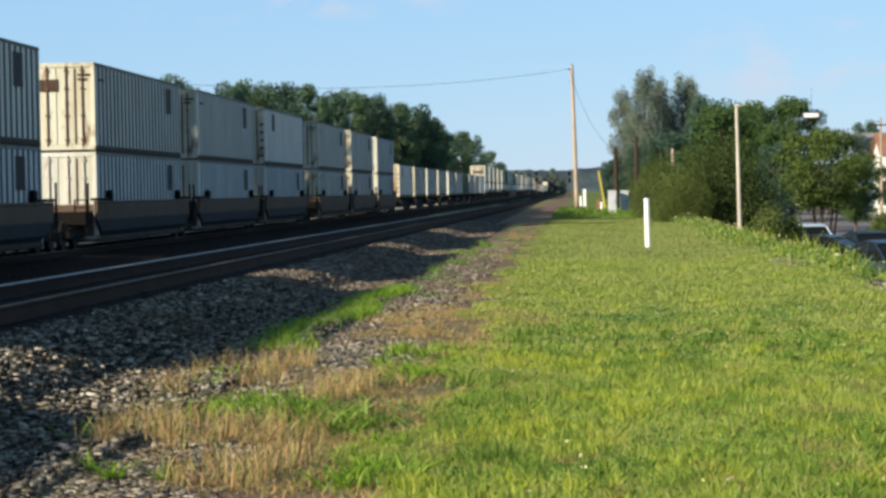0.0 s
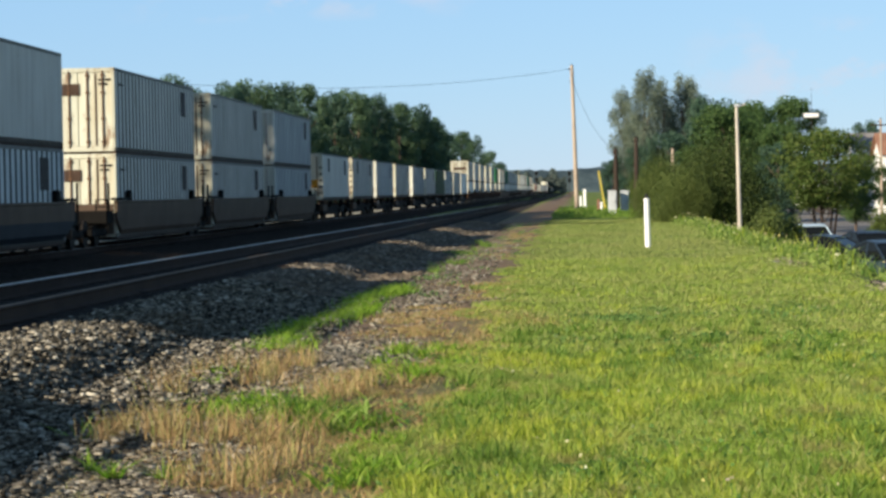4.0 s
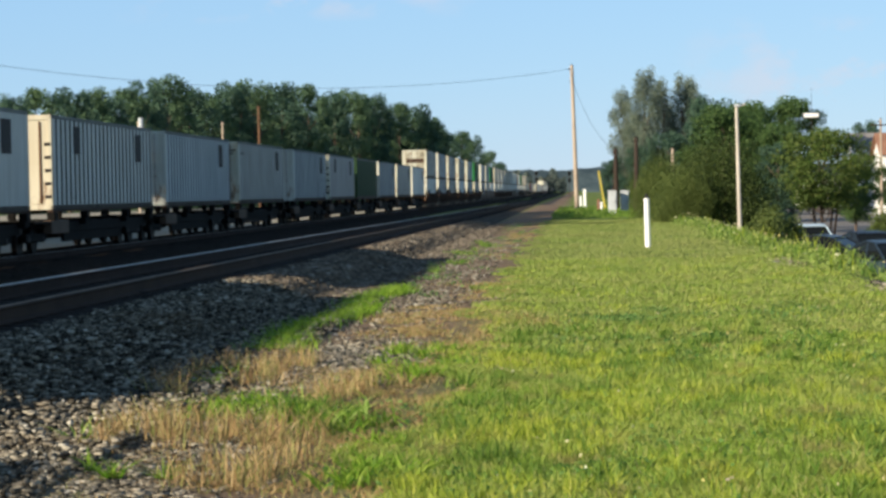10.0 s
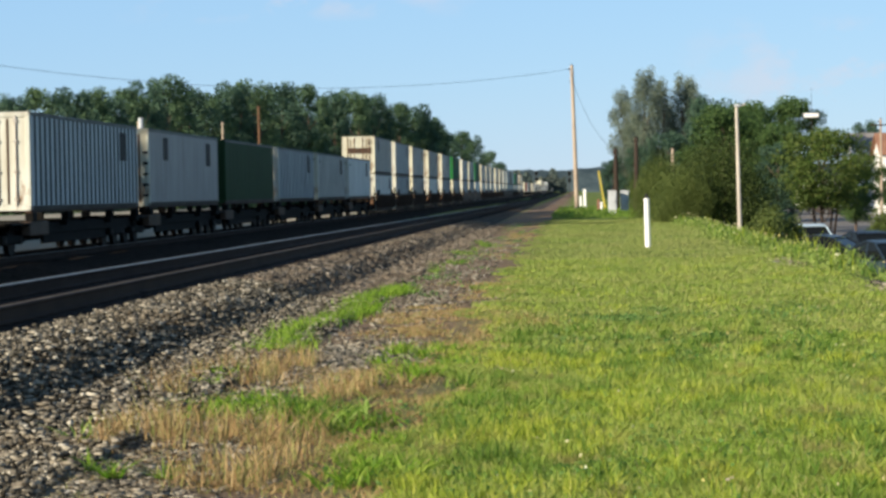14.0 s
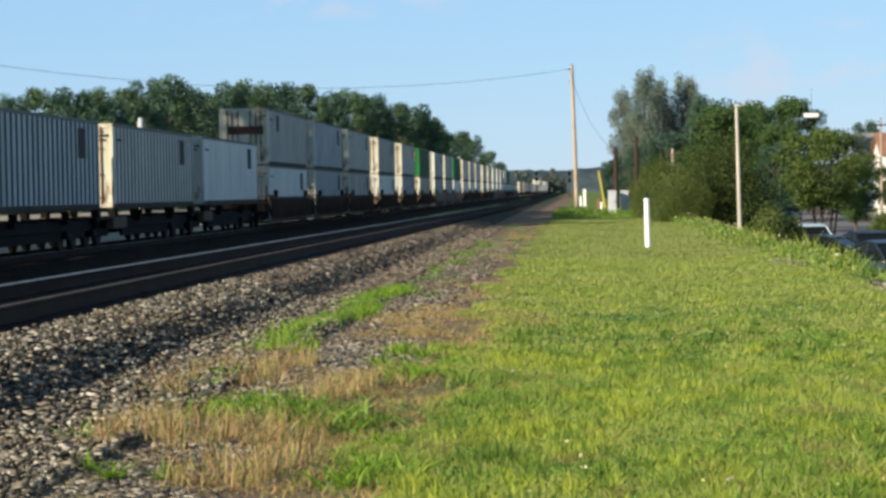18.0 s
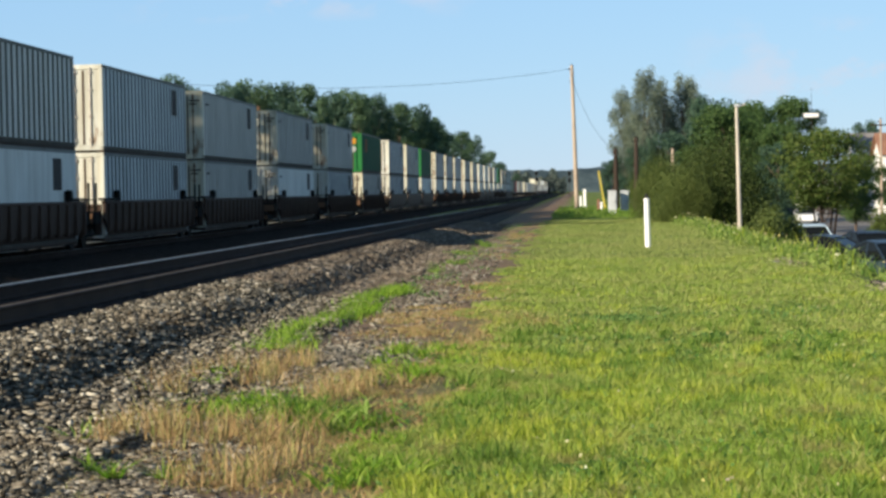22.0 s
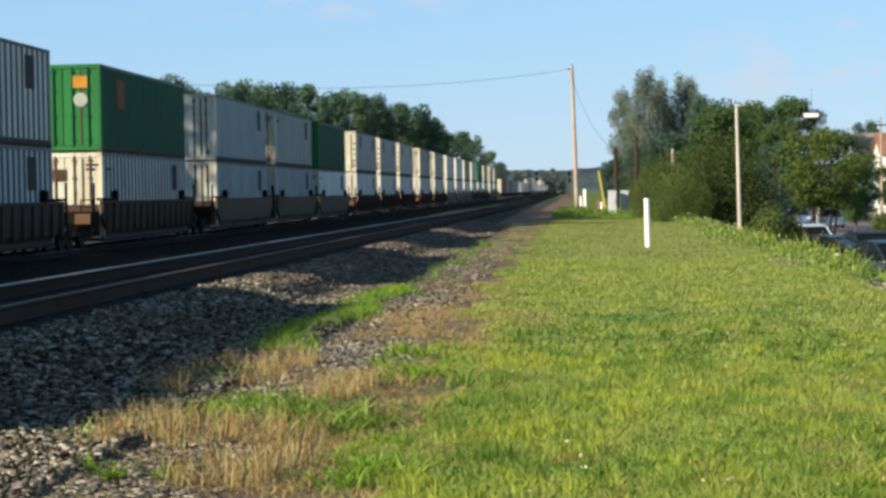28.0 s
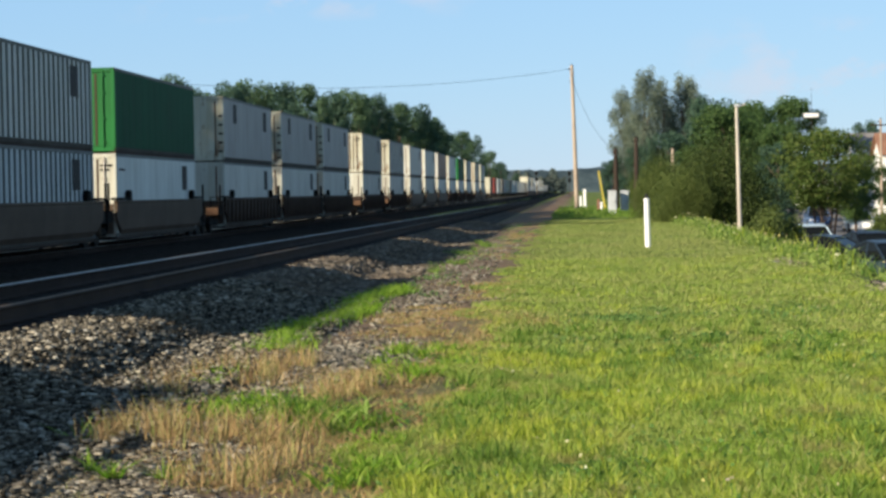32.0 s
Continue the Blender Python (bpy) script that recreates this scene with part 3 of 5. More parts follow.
            part("logo", box(fresh(), (W53 - 0.008, 2.6, 1.5), (W53 + 0.006, 3.9, 2.5)), M_RUSTY, base, "faded orange logo patch")
    return base


def far_container(label, paint, end_paint):
    """A container that stays far down the line."""
    base = tagged(new("shipping_container"), label, "container", "containers on the train")
    part("body", box(fresh(), (-W53 + 0.03, 0.05, -0.075), (W53 - 0.03, L53, H53 - 0.03), 0.02), paint, base)
    part("side_panel", ribbed_side(1), [paint, paint], base)
    part("end_wall", box(fresh(), (-W53, 0.0, 0.0), (W53, 0.05, H53), 0.02), end_paint, base)
    part("roof", box(fresh(), (-W53, 0.05, H53 - 0.028), (W53, L53, H53), 0.008), paint, base)
    return base


# one pattern of each look; the train is made of copies and the patterns are taken away again
LOOKS = {
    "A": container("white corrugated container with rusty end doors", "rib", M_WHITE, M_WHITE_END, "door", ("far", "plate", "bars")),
    "B": container("pale blue-white corrugated container, streaked with dust", "rib", M_BLUEWHITE, M_WHITE_BRIGHT, "door", ("far",), M_STEEL, None, M_BLUE_GROOVE),
    "C": container("off-white smooth-sided container with worn paint", "plate", M_WHITE, M_WHITE_BRIGHT, "front", ("far",)),
    "D": container("grey smooth-sided container with a ladder end", "plate", M_GREY, M_WHITE_END, "rungs", ("near", "far")),
    "E": container("dirty white corrugated container with a faded name band", "rib", M_WHITE, M_WHITE_END, "door", ("near", "band", "bars")),
    "F": container("dark green container with steel lock rods", "plate", M_GREEN, M_GREEN_END, "door", ("badge",), M_GREEN),
    "J": container("dark green container with a plain door end", "plate", M_GREEN, M_GREEN_END, "door", (), M_GREEN_END),
    "G": container("plain grey container with smooth sides", "plate", M_GREY, M_WHITE_BRIGHT, "front", ("far",)),
    "H": container("off-white corrugated container with a cream end", "rib", M_WHITE, M_TAN, "rungs", ("near", "far")),
    "I": container("cream-ended smooth container with an orange placard", "plate", M_WHITE, M_TAN, "rungs", ("near", "far", "orange")),
    "K": container("off-white smooth container with a rusty ladder end", "plate", M_WHITE, M_WHITE_END, "rungs", ("near",)),
    "L": container("pale corrugated container with dark door rods", "rib", M_BLUEWHITE, M_WHITE_BRIGHT, "door", ("far",), M_MARK, None, M_BLUE_GROOVE),
    "Q": container("faded olive green container with smooth sides", "plate", M_GREEN_FADED, M_GREEN_FADED, "door", (), M_GREEN),
    "W": container("clean white smooth-sided container", "plate", M_WHITE_CLEAN, M_WHITE_BRIGHT, "door", ("far", "bars"), M_STEEL),
    "R": container("faded red container with smooth sides", "plate", M_RED, M_RED, "front", ()),
    "N": container("rust-brown container with a pale end wall", "plate", M_BROWN, M_WHITE, "front", ()),
}
FAR_LOOKS = {
    "A": far_container("white corrugated container far down the line", M_WHITE, M_WHITE_END), "C": far_container("off-white container far down the line", M_WHITE, M_WHITE),
    "E": far_container("dirty grey container far down the line", M_GREY, M_WHITE_END), "G": far_container("plain grey container far down the line", M_GREY, M_BLUEWHITE),
    "H": far_container("cream-ended grey container far down the line", M_GREY, M_WHITE_END), "N": far_container("rust-brown container far down the line", M_BROWN, M_WHITE_END),
    "R": far_container("faded red container far down the line", M_RED, M_RED), "F": far_container("dark green container far down the line", M_GREEN, M_GREEN),
}

# ---------------------------------------------------------------- train: wagons


def bogie(base, y):
    """A four-wheel truck at y under a wagon."""
    t = part("truck", box(fresh(), (-1.0, y - 0.3, 0.35), (1.0, y + 0.3, 0.72), 0.05), M_BLACK, base)
    for s in (-1, 1):
        bm = prism(fresh(), [(s * 1.04 - 0.07, 0.30), (s * 1.04 + 0.07, 0.30), (s * 1.04 + 0.07, 0.62), (s * 1.04 - 0.07, 0.62)], y - 1.25, y + 1.25)
        for v in bm.verts:
            v.co.z += 0.10 * (abs(v.co.y - y) > 1) * (v.co.z < 0.4)
        part("side_frame", bm, M_BLACK, t)
        for w in (-0.89, 0.89):
            bm = tube(fresh(), (s * 0.70, y + w, 0.46), (s * 0.82, y + w, 0.46), 0.46, n=20)
            tube(bm, (s * 0.67, y + w, 0.46), (s * 0.70, y + w, 0.46), 0.50, n=20)
            tube(bm, (s * 0.82, y + w, 0.46), (s * 1.12, y + w, 0.46), 0.11, n=10)
            part("wheel", bm, M_WHEEL, t)
    return t


def well_wagon(label, paint, lower, ribs, gap, tail):
    """One well of a double-stack wagon; y = 0 is the near end of its load."""
    base = tagged(new("well_wagon"), label, "rail wagon", "wagons of the train")
    y0, y1 = -0.75, L53 + 0.75
    for s in (-1, 1):
        bm = prism(fresh(), [(s * 1.34, 1.52), (s * 1.44, 1.50), (s * 1.45, 1.38), (s * 1.43, 0.95), (s * 1.34, 0.95)], y0, y1)
        side = part("well_side", bm, paint, base)
        bm = prism(fresh(), [(s * 1.34, 0.95), (s * 1.43, 0.95), (s * 1.40, 0.56), (s * 1.26, 0.33), (s * 1.12, 0.31), (s * 1.12, 0.36), (s * 1.30, 0.58)], y0, y1)
        for v in bm.verts:
            k = (0.95 - v.co.z) / 0.7
            v.co.y += (1 if v.co.y < 5 else -1) * 1.5 * max(k, 0.0)
        part("lower_side", bm, lower, base)
        part("top_chord", box(fresh(), (s * 1.40 - 0.08, y0, 1.46), (s * 1.40 + 0.08, y1, 1.56), 0.02), paint, base)
        if ribs:
            for i in range(15 if s > 0 else 0):
                y = y0 + 0.5 + i * (y1 - y0 - 1.0) / 14
                part("side_post", box(fresh(), (s * 1.46 - 0.06, y - 0.07, 0.48), (s * 1.46 + 0.06, y + 0.07, 1.46), 0.015), paint, side)
        for y in (y0 - 0.2, y1 - 2.3):
            part("guide_rail", box(fresh(), (s * 1.36 - 0.10, y, 1.57), (s * 1.36 + 0.10, y + 2.5, 1.66), 0.02), M_BLACK, base)
        for y in (1.55, L53 - 1.55):
            part("guide_post", box(fresh(), (s * 1.40 - 0.09, y - 0.22, 1.55), (s * 1.40 + 0.09, y + 0.22, 1.92), 0.05), M_BLACK, base)
    part("well_floor", box(fresh(), (-1.25, -0.1, 0.195), (1.25, L53 + 0.1, 0.22)), M_BLACK, base)
    for y, e in ((y0, -1), (y1, 1)):
        part("end_deck", prism(fresh(), [(-1.30, 0.80), (1.30, 0.80), (1.30, 1.22), (-1.30, 1.22)], y - 1.15 * (e < 0), y + 1.15 * (e > 0)), M_BLACK, base)
        part("bulkhead", box(fresh(), (-1.32, y - 0.05, 0.4), (1.32, y + 0.05, 1.45), 0.01), paint, base)
        bm = tube(fresh(), (1.30, y + e * 1.0, 0.55), (1.30, y + e * 1.0, 1.62), 0.03, n=8)
        tube(bm, (0.92, y + e * 1.0, 0.55), (0.92, y + e * 1.0, 1.62), 0.03, n=8)
        for z in (0.75, 1.05, 1.35, 1.6):
            tube(bm, (0.92, y + e * 1.0, z), (1.30, y + e * 1.0, z), 0.02, n=6)
        part("ladder", bm, M_BLACK, base)
        part("end_post", tube(fresh(), (1.33, y + e * 0.85, 1.2), (1.33, y + e * 0.85, 2.15), 0.04, n=8), M_BLACK, base)
    if ribs:
        part("end_plate", box(fresh(), (0.75, y0 - 1.21, 0.80), (1.28, y0 - 1.16, 1.14), 0.02), M_RUST_DULL, base, "rusty brown end plate")
    bogie(base, -gap / 2)
    part("coupler", box(fresh(), (-0.2, -gap + 0.8, 0.72), (0.2, -0.8, 0.98), 0.04), M_BLACK, base)
    if tail:
        bogie(base, L53 + gap / 2)
    return base


def spine_wagon(label, gap):
    """One platform of a spine wagon that carries a single container."""
    base = tagged(new("spine_wagon"), label, "rail wagon", "wagons of the train")
    part("spine_beam", box(fresh(), (-0.33, -gap + 0.3, 0.72), (0.33, L53 + 0.3, 0.96), 0.03), M_BLACK, base)
    for y, w in ((0.0, 0.6), (4.6, 0.35), (11.2, 0.35), (15.55, 0.6)):
        a = part("cross_arm", box(fresh(), (-1.28, y, 0.82), (1.28, y + w, 1.0), 0.02), M_BLACK, base)
        for s in (-1, 1):
            part("corner_pad", box(fresh(), (s * 1.2 - 0.12, y + 0.06, 1.0), (s * 1.2 + 0.12, y + w - 0.06, 1.245), 0.01), M_BLACK, a)
    part("end_deck", box(fresh(), (-1.3, -gap + 0.5, 0.9), (1.3, -0.1, 0.98), 0.02), M_BLACK, base)
    for s in (-1, 1):
        part("side_box", box(fresh(), (s * 1.18 - 0.14, -0.3, 0.58), (s * 1.18 + 0.14, 2.0, 1.0), 0.03), M_WELL, base)
        part("side_sill", prism(fresh(), [(s * 0.98, 0.94), (s * 1.06, 0.94), (s * 1.06, 0.62), (s * 0.98, 0.62)], 2.3, L53 - 0.4), M_BLACK, base)
        part("skirt", box(fresh(), (s * 0.95 - 0.05, 2.6, 0.30), (s * 0.95 + 0.05, 11.6, 0.62), 0.02), M_BLACK, base)
    part("brake_gear", box(fresh(), (-0.7, 6.2, 0.45), (0.7, 8.0, 0.8), 0.06), M_BLACK, base)
    part("air_tank", tube(fresh(), (0.85, 8.8, 0.78), (0.85, 10.4, 0.78), 0.2, n=14), M_BLACK, base)
    bogie(base, -gap / 2)
    bogie(base, 13.2)
    return base


def far_wagon(label, paint, low):
    """A wagon that stays far down the line."""
    base = tagged(new("rail_wagon"), label, "rail wagon", "wagons of the train")
    part("body", box(fresh(), (-1.42, -0.8, 0.2 if low else 0.95), (1.42, L53 + 0.8, 1.5 if low else 1.245), 0.05), paint, base)
    part("coupler", box(fresh(), (-0.2, -3.0, 0.72), (0.2, -0.8, 0.98), 0.04), M_BLACK, base)
    bogie(base, -1.6)
    return base


FAR_WAGONS = {"s": far_wagon("taupe well wagon far down the line", M_WELL, True), "f": far_wagon("black flat wagon far down the line", M_BLACK, False)}
WAGONS = {
    "s": well_wagon("taupe well wagon with smooth sides", M_WELL, M_WELL, False, 4.3, False),
    "S": well_wagon("taupe smooth-sided well wagon, last of its set", M_WELL, M_WELL, False, 4.3, True),
    "d": well_wagon("grey and blue-black well wagon", M_WELL, M_WELL_DARK, False, 4.3, False),
    "D": well_wagon("grey and blue-black well wagon, last of its set", M_WELL, M_WELL_DARK, False, 4.3, True),
    "r": well_wagon("rusty brown ribbed well wagon", M_WELL_RUST, M_WELL_RUST, True, 4.3, False),
    "R": well_wagon("rusty brown ribbed well wagon on its own trucks", M_WELL_RUST, M_WELL_RUST, True, 4.3, True),
    "f": spine_wagon("black spine wagon platform with bare trucks", 2.9),
}
SPEED = 15.4
MOVING = []   # (thing, second at which its near end passes the camera, x, z)
# sets of (second of the first one, step in seconds, wagon letters, upper loads, lower loads); '-' is an empty place
SETS = (
    (-2.10, 1.33, "sssS", "AAAA", "ABAB"), (3.27, 1.33, "D", "A", "B"), (4.82, 1.32, "ddD", "AAK", "BBB"), (9.03, 1.34, "ssS", "AAB", "AAB"),
    (13.17, 1.237, "ffff", "IHBA", ""), (18.23, 1.19, "ffff", "BDQB", ""), (23.00, 1.22, "ff", "AW", ""),
    (25.57, 1.33, "rrR", "EBA", "WBA"), (29.79, 1.56, "R", "A", "W"), (31.36, 1.0, "R", "A", "B"), (32.88, 1.0, "R", "F", "A"),
    (34.45, 1.29, "ssS", "LAJ", "LBW"), (38.59, 1.30, "rrR", "DDD", "CCC"), (42.90, 1.0, "R", "A", "C"), (44.47, 1.0, "R", "A", "C"),
    (46.00, 1.42, "ssS", "CCN", "CCC"), (50.30, 1.42, "rrR", "CFE", "CCC"), (54.95, 1.40, "sS", "HE", "CC"),
    (58.90, 1.30, "ff", "NR", ""), (61.7, 1.25, "fff", "GNG", ""), (65.6, 1.25, "fff", "-NC", ""), (69.6, 1.25, "ffff", "GCHG", ""),
    (74.7, 1.25, "ffff", "HGNE", ""), (79.8, 1.33, "ssS", "EHG", "CGC"), (84.1, 1.33, "ssS", "NAG", "CCC"), (88.4, 1.25, "ffff", "GHNC", ""),
    (93.5, 1.33, "ssS", "GHN", "CCC"), (97.8, 1.33, "ssS", "HGN", "CCC"), (102.1, 1.25, "fffff", "GHNGC", ""), (108.6, 1.25, "fffff", "GHNGC", ""),
)


def place(pattern, second, z):
    ob = copy_thing(pattern, pose(TRAIN_X, SPEED * second, z))
    MOVING.append((ob, second, TRAIN_X, z))


for first, step, wagons, upper, lower in SETS:
    for i, w in enumerate(wagons):
        second = first + i * step
        far = second > 58.0
        looks = FAR_LOOKS if far else LOOKS
        place((FAR_WAGONS["f" if w == "f" else "s"]) if far else WAGONS[w], second, TRAIN_RAIL)
        if w == "f":
            if upper[i] != "-":
                place(looks[upper[i]], second, TRAIN_RAIL + 1.32)
        else:
            place(looks[lower[i]], second, TRAIN_RAIL + 0.295)
            place(looks[upper[i]], second, TRAIN_RAIL + 0.295 + 2.975)
for ob in (*LOOKS.values(), *WAGONS.values(), *FAR_LOOKS.values(), *FAR_WAGONS.values()):
    for o in (*ob.children_recursive, ob):
        bpy.data.objects.remove(o)


def motions():
    far_cars()
    for ob, second, x, z in MOVING:
        walk(ob, [(0.0, pose(x, SPEED * second, z)), (32.0, pose(x, SPEED * (second - 32.0), z))])

# ---------------------------------------------------------------- trees


def crown_mesh(name, seed, blobs, leaf, count, material):
    """Many small leaf cards round clumps: blobs are (x, y, z, rx, ry, rz)."""
    r = rng(seed)
    vol = np.array([b[3] * b[4] * b[5] for b in blobs]) ** 0.67
    pick = r.choice(len(blobs), count, p=vol / vol.sum())
    b = np.array(blobs)[pick]
    d = r.normal(size=(count, 3))
    d /= np.linalg.norm(d, axis=1)[:, None]
    rad = (0.40 + 0.80 * r.random(count) ** 0.9)[:, None]
    c = b[:, :3] + d * b[:, 3:] * rad
    u = r.normal(size=(count, 3))
    u /= np.linalg.norm(u, axis=1)[:, None]
    w = np.cross(u, d + 0.8 * r.normal(size=(count, 3)))
    w /= np.linalg.norm(w, axis=1)[:, None] + 1e-9
    s = (leaf * (0.4 + 0.9 * r.random(count)))[:, None]
    v = np.stack([c - u * s, c + w * s * 0.6, c + u * s, c - w * s * 0.6], 1).reshape(-1, 3)
    return raw(name, v, np.arange(count * 4).reshape(-1, 4), material)


def tree(label, seed, height, spread, material, trunk=0.25, stem=0.3, leaf=0.28, count=7000, tall=1.0, clumps=50, small=0.15):
    """A tapered trunk with limbs and a crown of leaf clumps with an uneven outline."""
    r = rng(seed)
    base = tagged(new("tree"), label, "tree")
    bm = fresh()
    lean = r.normal(0, 0.03, 2)
    top = Vector((lean[0] * height, lean[1] * height, height * 0.8))
    mid = top * 0.5 + Vector((r.normal(0, 0.15), r.normal(0, 0.15), 0))
    tube(bm, (0, 0, -0.3), mid, trunk, trunk * 0.65, 9)
    tube(bm, mid, top, trunk * 0.65, trunk * 0.2, 8)
    part("trunk", bm, M_BARK, base)
    blobs = []
    for i in range(clumps):
        h = stem + (0.97 - stem) * (i + 0.5) / clumps
        a = i * 2.4 + r.normal(0, 0.5)
        wide = spread * (math.sin(math.pi * min(max((h - stem) / (1.0 - stem), 0.08), 0.93)) ** 0.5) * (0.35 + 0.8 * r.random())
        s = spread * (small + 0.17 * r.random())
        blobs.append((math.cos(a) * wide * 0.8, math.sin(a) * wide * 0.8, h * height, s * (0.8 + 0.5 * r.random()), s, s * 0.8 * tall))
        if i % 4 == 0:
            lb = fresh()
            tube(lb, (0, 0, max(h - 0.15, 0.15) * height), (math.cos(a) * wide * 0.7, math.sin(a) * wide * 0.7, h * height), trunk * 0.3, trunk * 0.1, 6)
            part("limb", lb, M_BARK, base)
    part("crown", crown_mesh("crown", seed, blobs, leaf, count, material), None, base)
    return base


def shrub(label, seed, blobs, leaf, count, material, kind="shrub", stem=0.05):
    """A dense shrub that reaches the ground: stems and a crown of leaf clumps."""
    base = tagged(new(kind), label, kind)
    bm = fresh()
    for b in blobs[:4]:
        tube(bm, (b[0] * 0.5, b[1] * 0.5, -0.2), b[:3], stem, stem * 0.4, 6)
    part("stems", bm, M_BARK, base)
    part("crown", crown_mesh("crown", seed, blobs, leaf, count, material), None, base)
    return base


def heap(seed, size, n, low=0.2):
    """Clumps that together fill a rounded heap of the half-sizes and height in size."""
    r = rng(seed)
    out = []
    for i in range(n):
        a, q = i * 2.4, math.sqrt((i + 0.5) / n)
        h = low + (1 - low) * r.random() * math.sqrt(max(1 - q * q * 0.8, 0.05))
        s = 0.26 + 0.16 * r.random()
        out.append((math.cos(a) * q * size[0] * 0.8, math.sin(a) * q * size[1] * 0.8, h * size[2] * 0.85, size[0] * s, size[1] * s, size[2] * s * 0.75))
    return out


def ground_at(x, y):
    return float(ground_z(x, y))


def plant(pattern, x, y, turn, size=1.0, z=None, high=1.0):
    ob = copy_thing(pattern, pose(x, y, ground_at(x, y) if z is None else z, 0, 0, turn))
    ob.scale = (size, size, size * high)
    return ob


def retire(*patterns):
    for p in patterns:
        for o in (*p.children_recursive, p):
            bpy.data.objects.remove(o)


oaks = [tree("broad dark green deciduous tree behind the railway", s, 18, 4.6, M_LEAF_DARK if s % 2 else M_LEAF_MID, 0.4, 0.12, 0.22, 12000, 1.2, 44, 0.18) for s in (11, 12, 13, 14)]
r = rng(5)
# the wood beyond the train: (degrees left of the line, height of the crown's top in degrees) along its skyline
SKYLINE = ((14.2, 2.75), (13.5, 2.94), (12.75, 2.92), (12.2, 2.9), (11.8, 2.65), (11.3, 2.88), (10.85, 3.05), (10.3, 3.17), (9.75, 2.8), (9.25, 2.72), (8.75, 2.98), (8.2, 3.0), (7.45, 2.9),
            (6.85, 2.88), (6.2, 2.68), (5.6, 2.72), (5.05, 2.55), (4.5, 2.35), (4.0, 2.3), (3.72, 2.0), (3.3, 1.6), (2.9, 1.58), (2.6, 1.45), (2.2, 1.05), (1.9, 0.75))
for k, (aside, rise) in enumerate(SKYLINE):
    far = 300 + (14.3 - aside) * 23 if aside > 3.4 else 640 + (3.5 - aside) * 110
    size = (far * math.tan(radians(rise)) + 2.05) / 18.6
    plant(oaks[k % 4], -far * math.tan(radians(aside)), far, k * 77, size)
    for back in (18, 40):
        d = far + back + r.normal(0, 4)
        plant(oaks[(k + back) % 4], -d * math.tan(radians(aside + r.normal(0.0, 0.3))), d, r.random() * 360, size * (0.66 + 0.24 * r.random()))
# a row of tall trees beside the far track, which shades the line beyond
for i in range(11):
    plant(oaks[i % 4], -44.5 + r.normal(0, 1.0), 62.5 + i * 6.4 + r.normal(0, 1.5), r.random() * 360, 1.1 + 0.12 * r.random())
retire(*oaks)
brush = shrub("low green brush behind the railway", 17, heap(17, (5, 3, 3.2), 14), 0.4, 2200, M_LEAF_MID)
for i in range(14):
    plant(brush, -78 + i * 3.0 + r.normal(0, 1.5), 285 + i * 14, r.random() * 360, 0.8 + 0.5 * r.random())
retire(brush)

# lawn side: poplars, dark trees, olive bushes, the locust by the car park
poplar = [tree("tall grey-green poplar beyond the lawn", 21 + i, 15.5, 2.1, M_LEAF_GREY, 0.3, 0.06, 0.11, 18000, 2.2, 40, 0.25) for i in range(2)]
for i, (x, y, s, a) in enumerate(((7.2, 236, 0.97, 10), (8.9, 240, 0.93, 80), (11.5, 240, 0.97, 160), (12.6, 246, 0.93, 250), (5.0, 240, 0.78, 300), (10.6, 252, 0.80, 200), (6.5, 238, 0.68, 20))):
    plant(poplar[i % 2], x, y, a, s)
retire(*poplar)
mids = [tree("dark green deciduous tree behind the bushes", 31 + i, 11, 3.6, M_LEAF_DARK, 0.3, 0.06, 0.15, 15000) for i in range(2)]
for i, (x, y, s, a) in enumerate(((12.2, 205, 1.0, 0), (14.6, 200, 0.88, 90), (8.2, 200, 0.72, 200), (5.6, 205, 0.5, 30), (3.4, 215, 0.40, 120))):
    plant(mids[i % 2], x, y, a, s)
plant(mids[1], 12.3, 140, 10, 0.52, -1.65)
plant(mids[0], 47.0, 290, 100, 0.95, -1.65)
plant(mids[1], 41.7, 330, 50, 0.85, -1.65, 1.3)
retire(*mids)
high = tree("mid-green tree with a clear trunk by the car park", 35, 9.0, 3.0, M_LEAF_GREEN, 0.22, 0.34, 0.105, 17000)
plant(high, 9.9, 152, 40, 0.95, -1.65)
plant(high, 11.3, 164, 140, 0.95, -1.65)
plant(high, 15.0, 196, 250, 1.15, -1.65)
plant(high, 23.8, 252, 70, 1.42, -1.65)
plant(high, 27.2, 200, 10, 0.52, -1.65)
plant(high, 15.1, 124, 200, 0.46, -1.65)
plant(high, 13.2, 150, 90, 0.8, -1.65)
retire(high)
locust = tree("yellow-green locust tree by the car park", 41, 6.1, 3.1, M_LEAF_YELLOW, 0.12, 0.36, 0.08, 17000, 0.55, 64, 0.15)
for x, tx in ((-0.3, -0.7), (0.25, 0.7), (0.5, 1.0)):
    part("stem", tube(fresh(), (x, 0.1, -0.2), (tx, 0.0, 3.4), 0.08, 0.04, 8), M_POLE_DARK, locust)
plant(locust, 12.75, 118, 20, 1.0, -1.65)
retire(locust)
big = shrub("large olive-green bush at the lawn's edge, leaves darkened as shade", 51, heap(51, (2.9, 2.6, 4.9), 60, 0.03), 0.055, 42000, M_LEAF_OLIVE, stem=0.09)
plant(big, 6.8, 108, 0, 1.0)
plant(big, 7.7, 124, 260, 1.0)
plant(big, 5.4, 150, 300, 0.85)
plant(big, 7.6, 152, 300, 0.95)
retire(big)
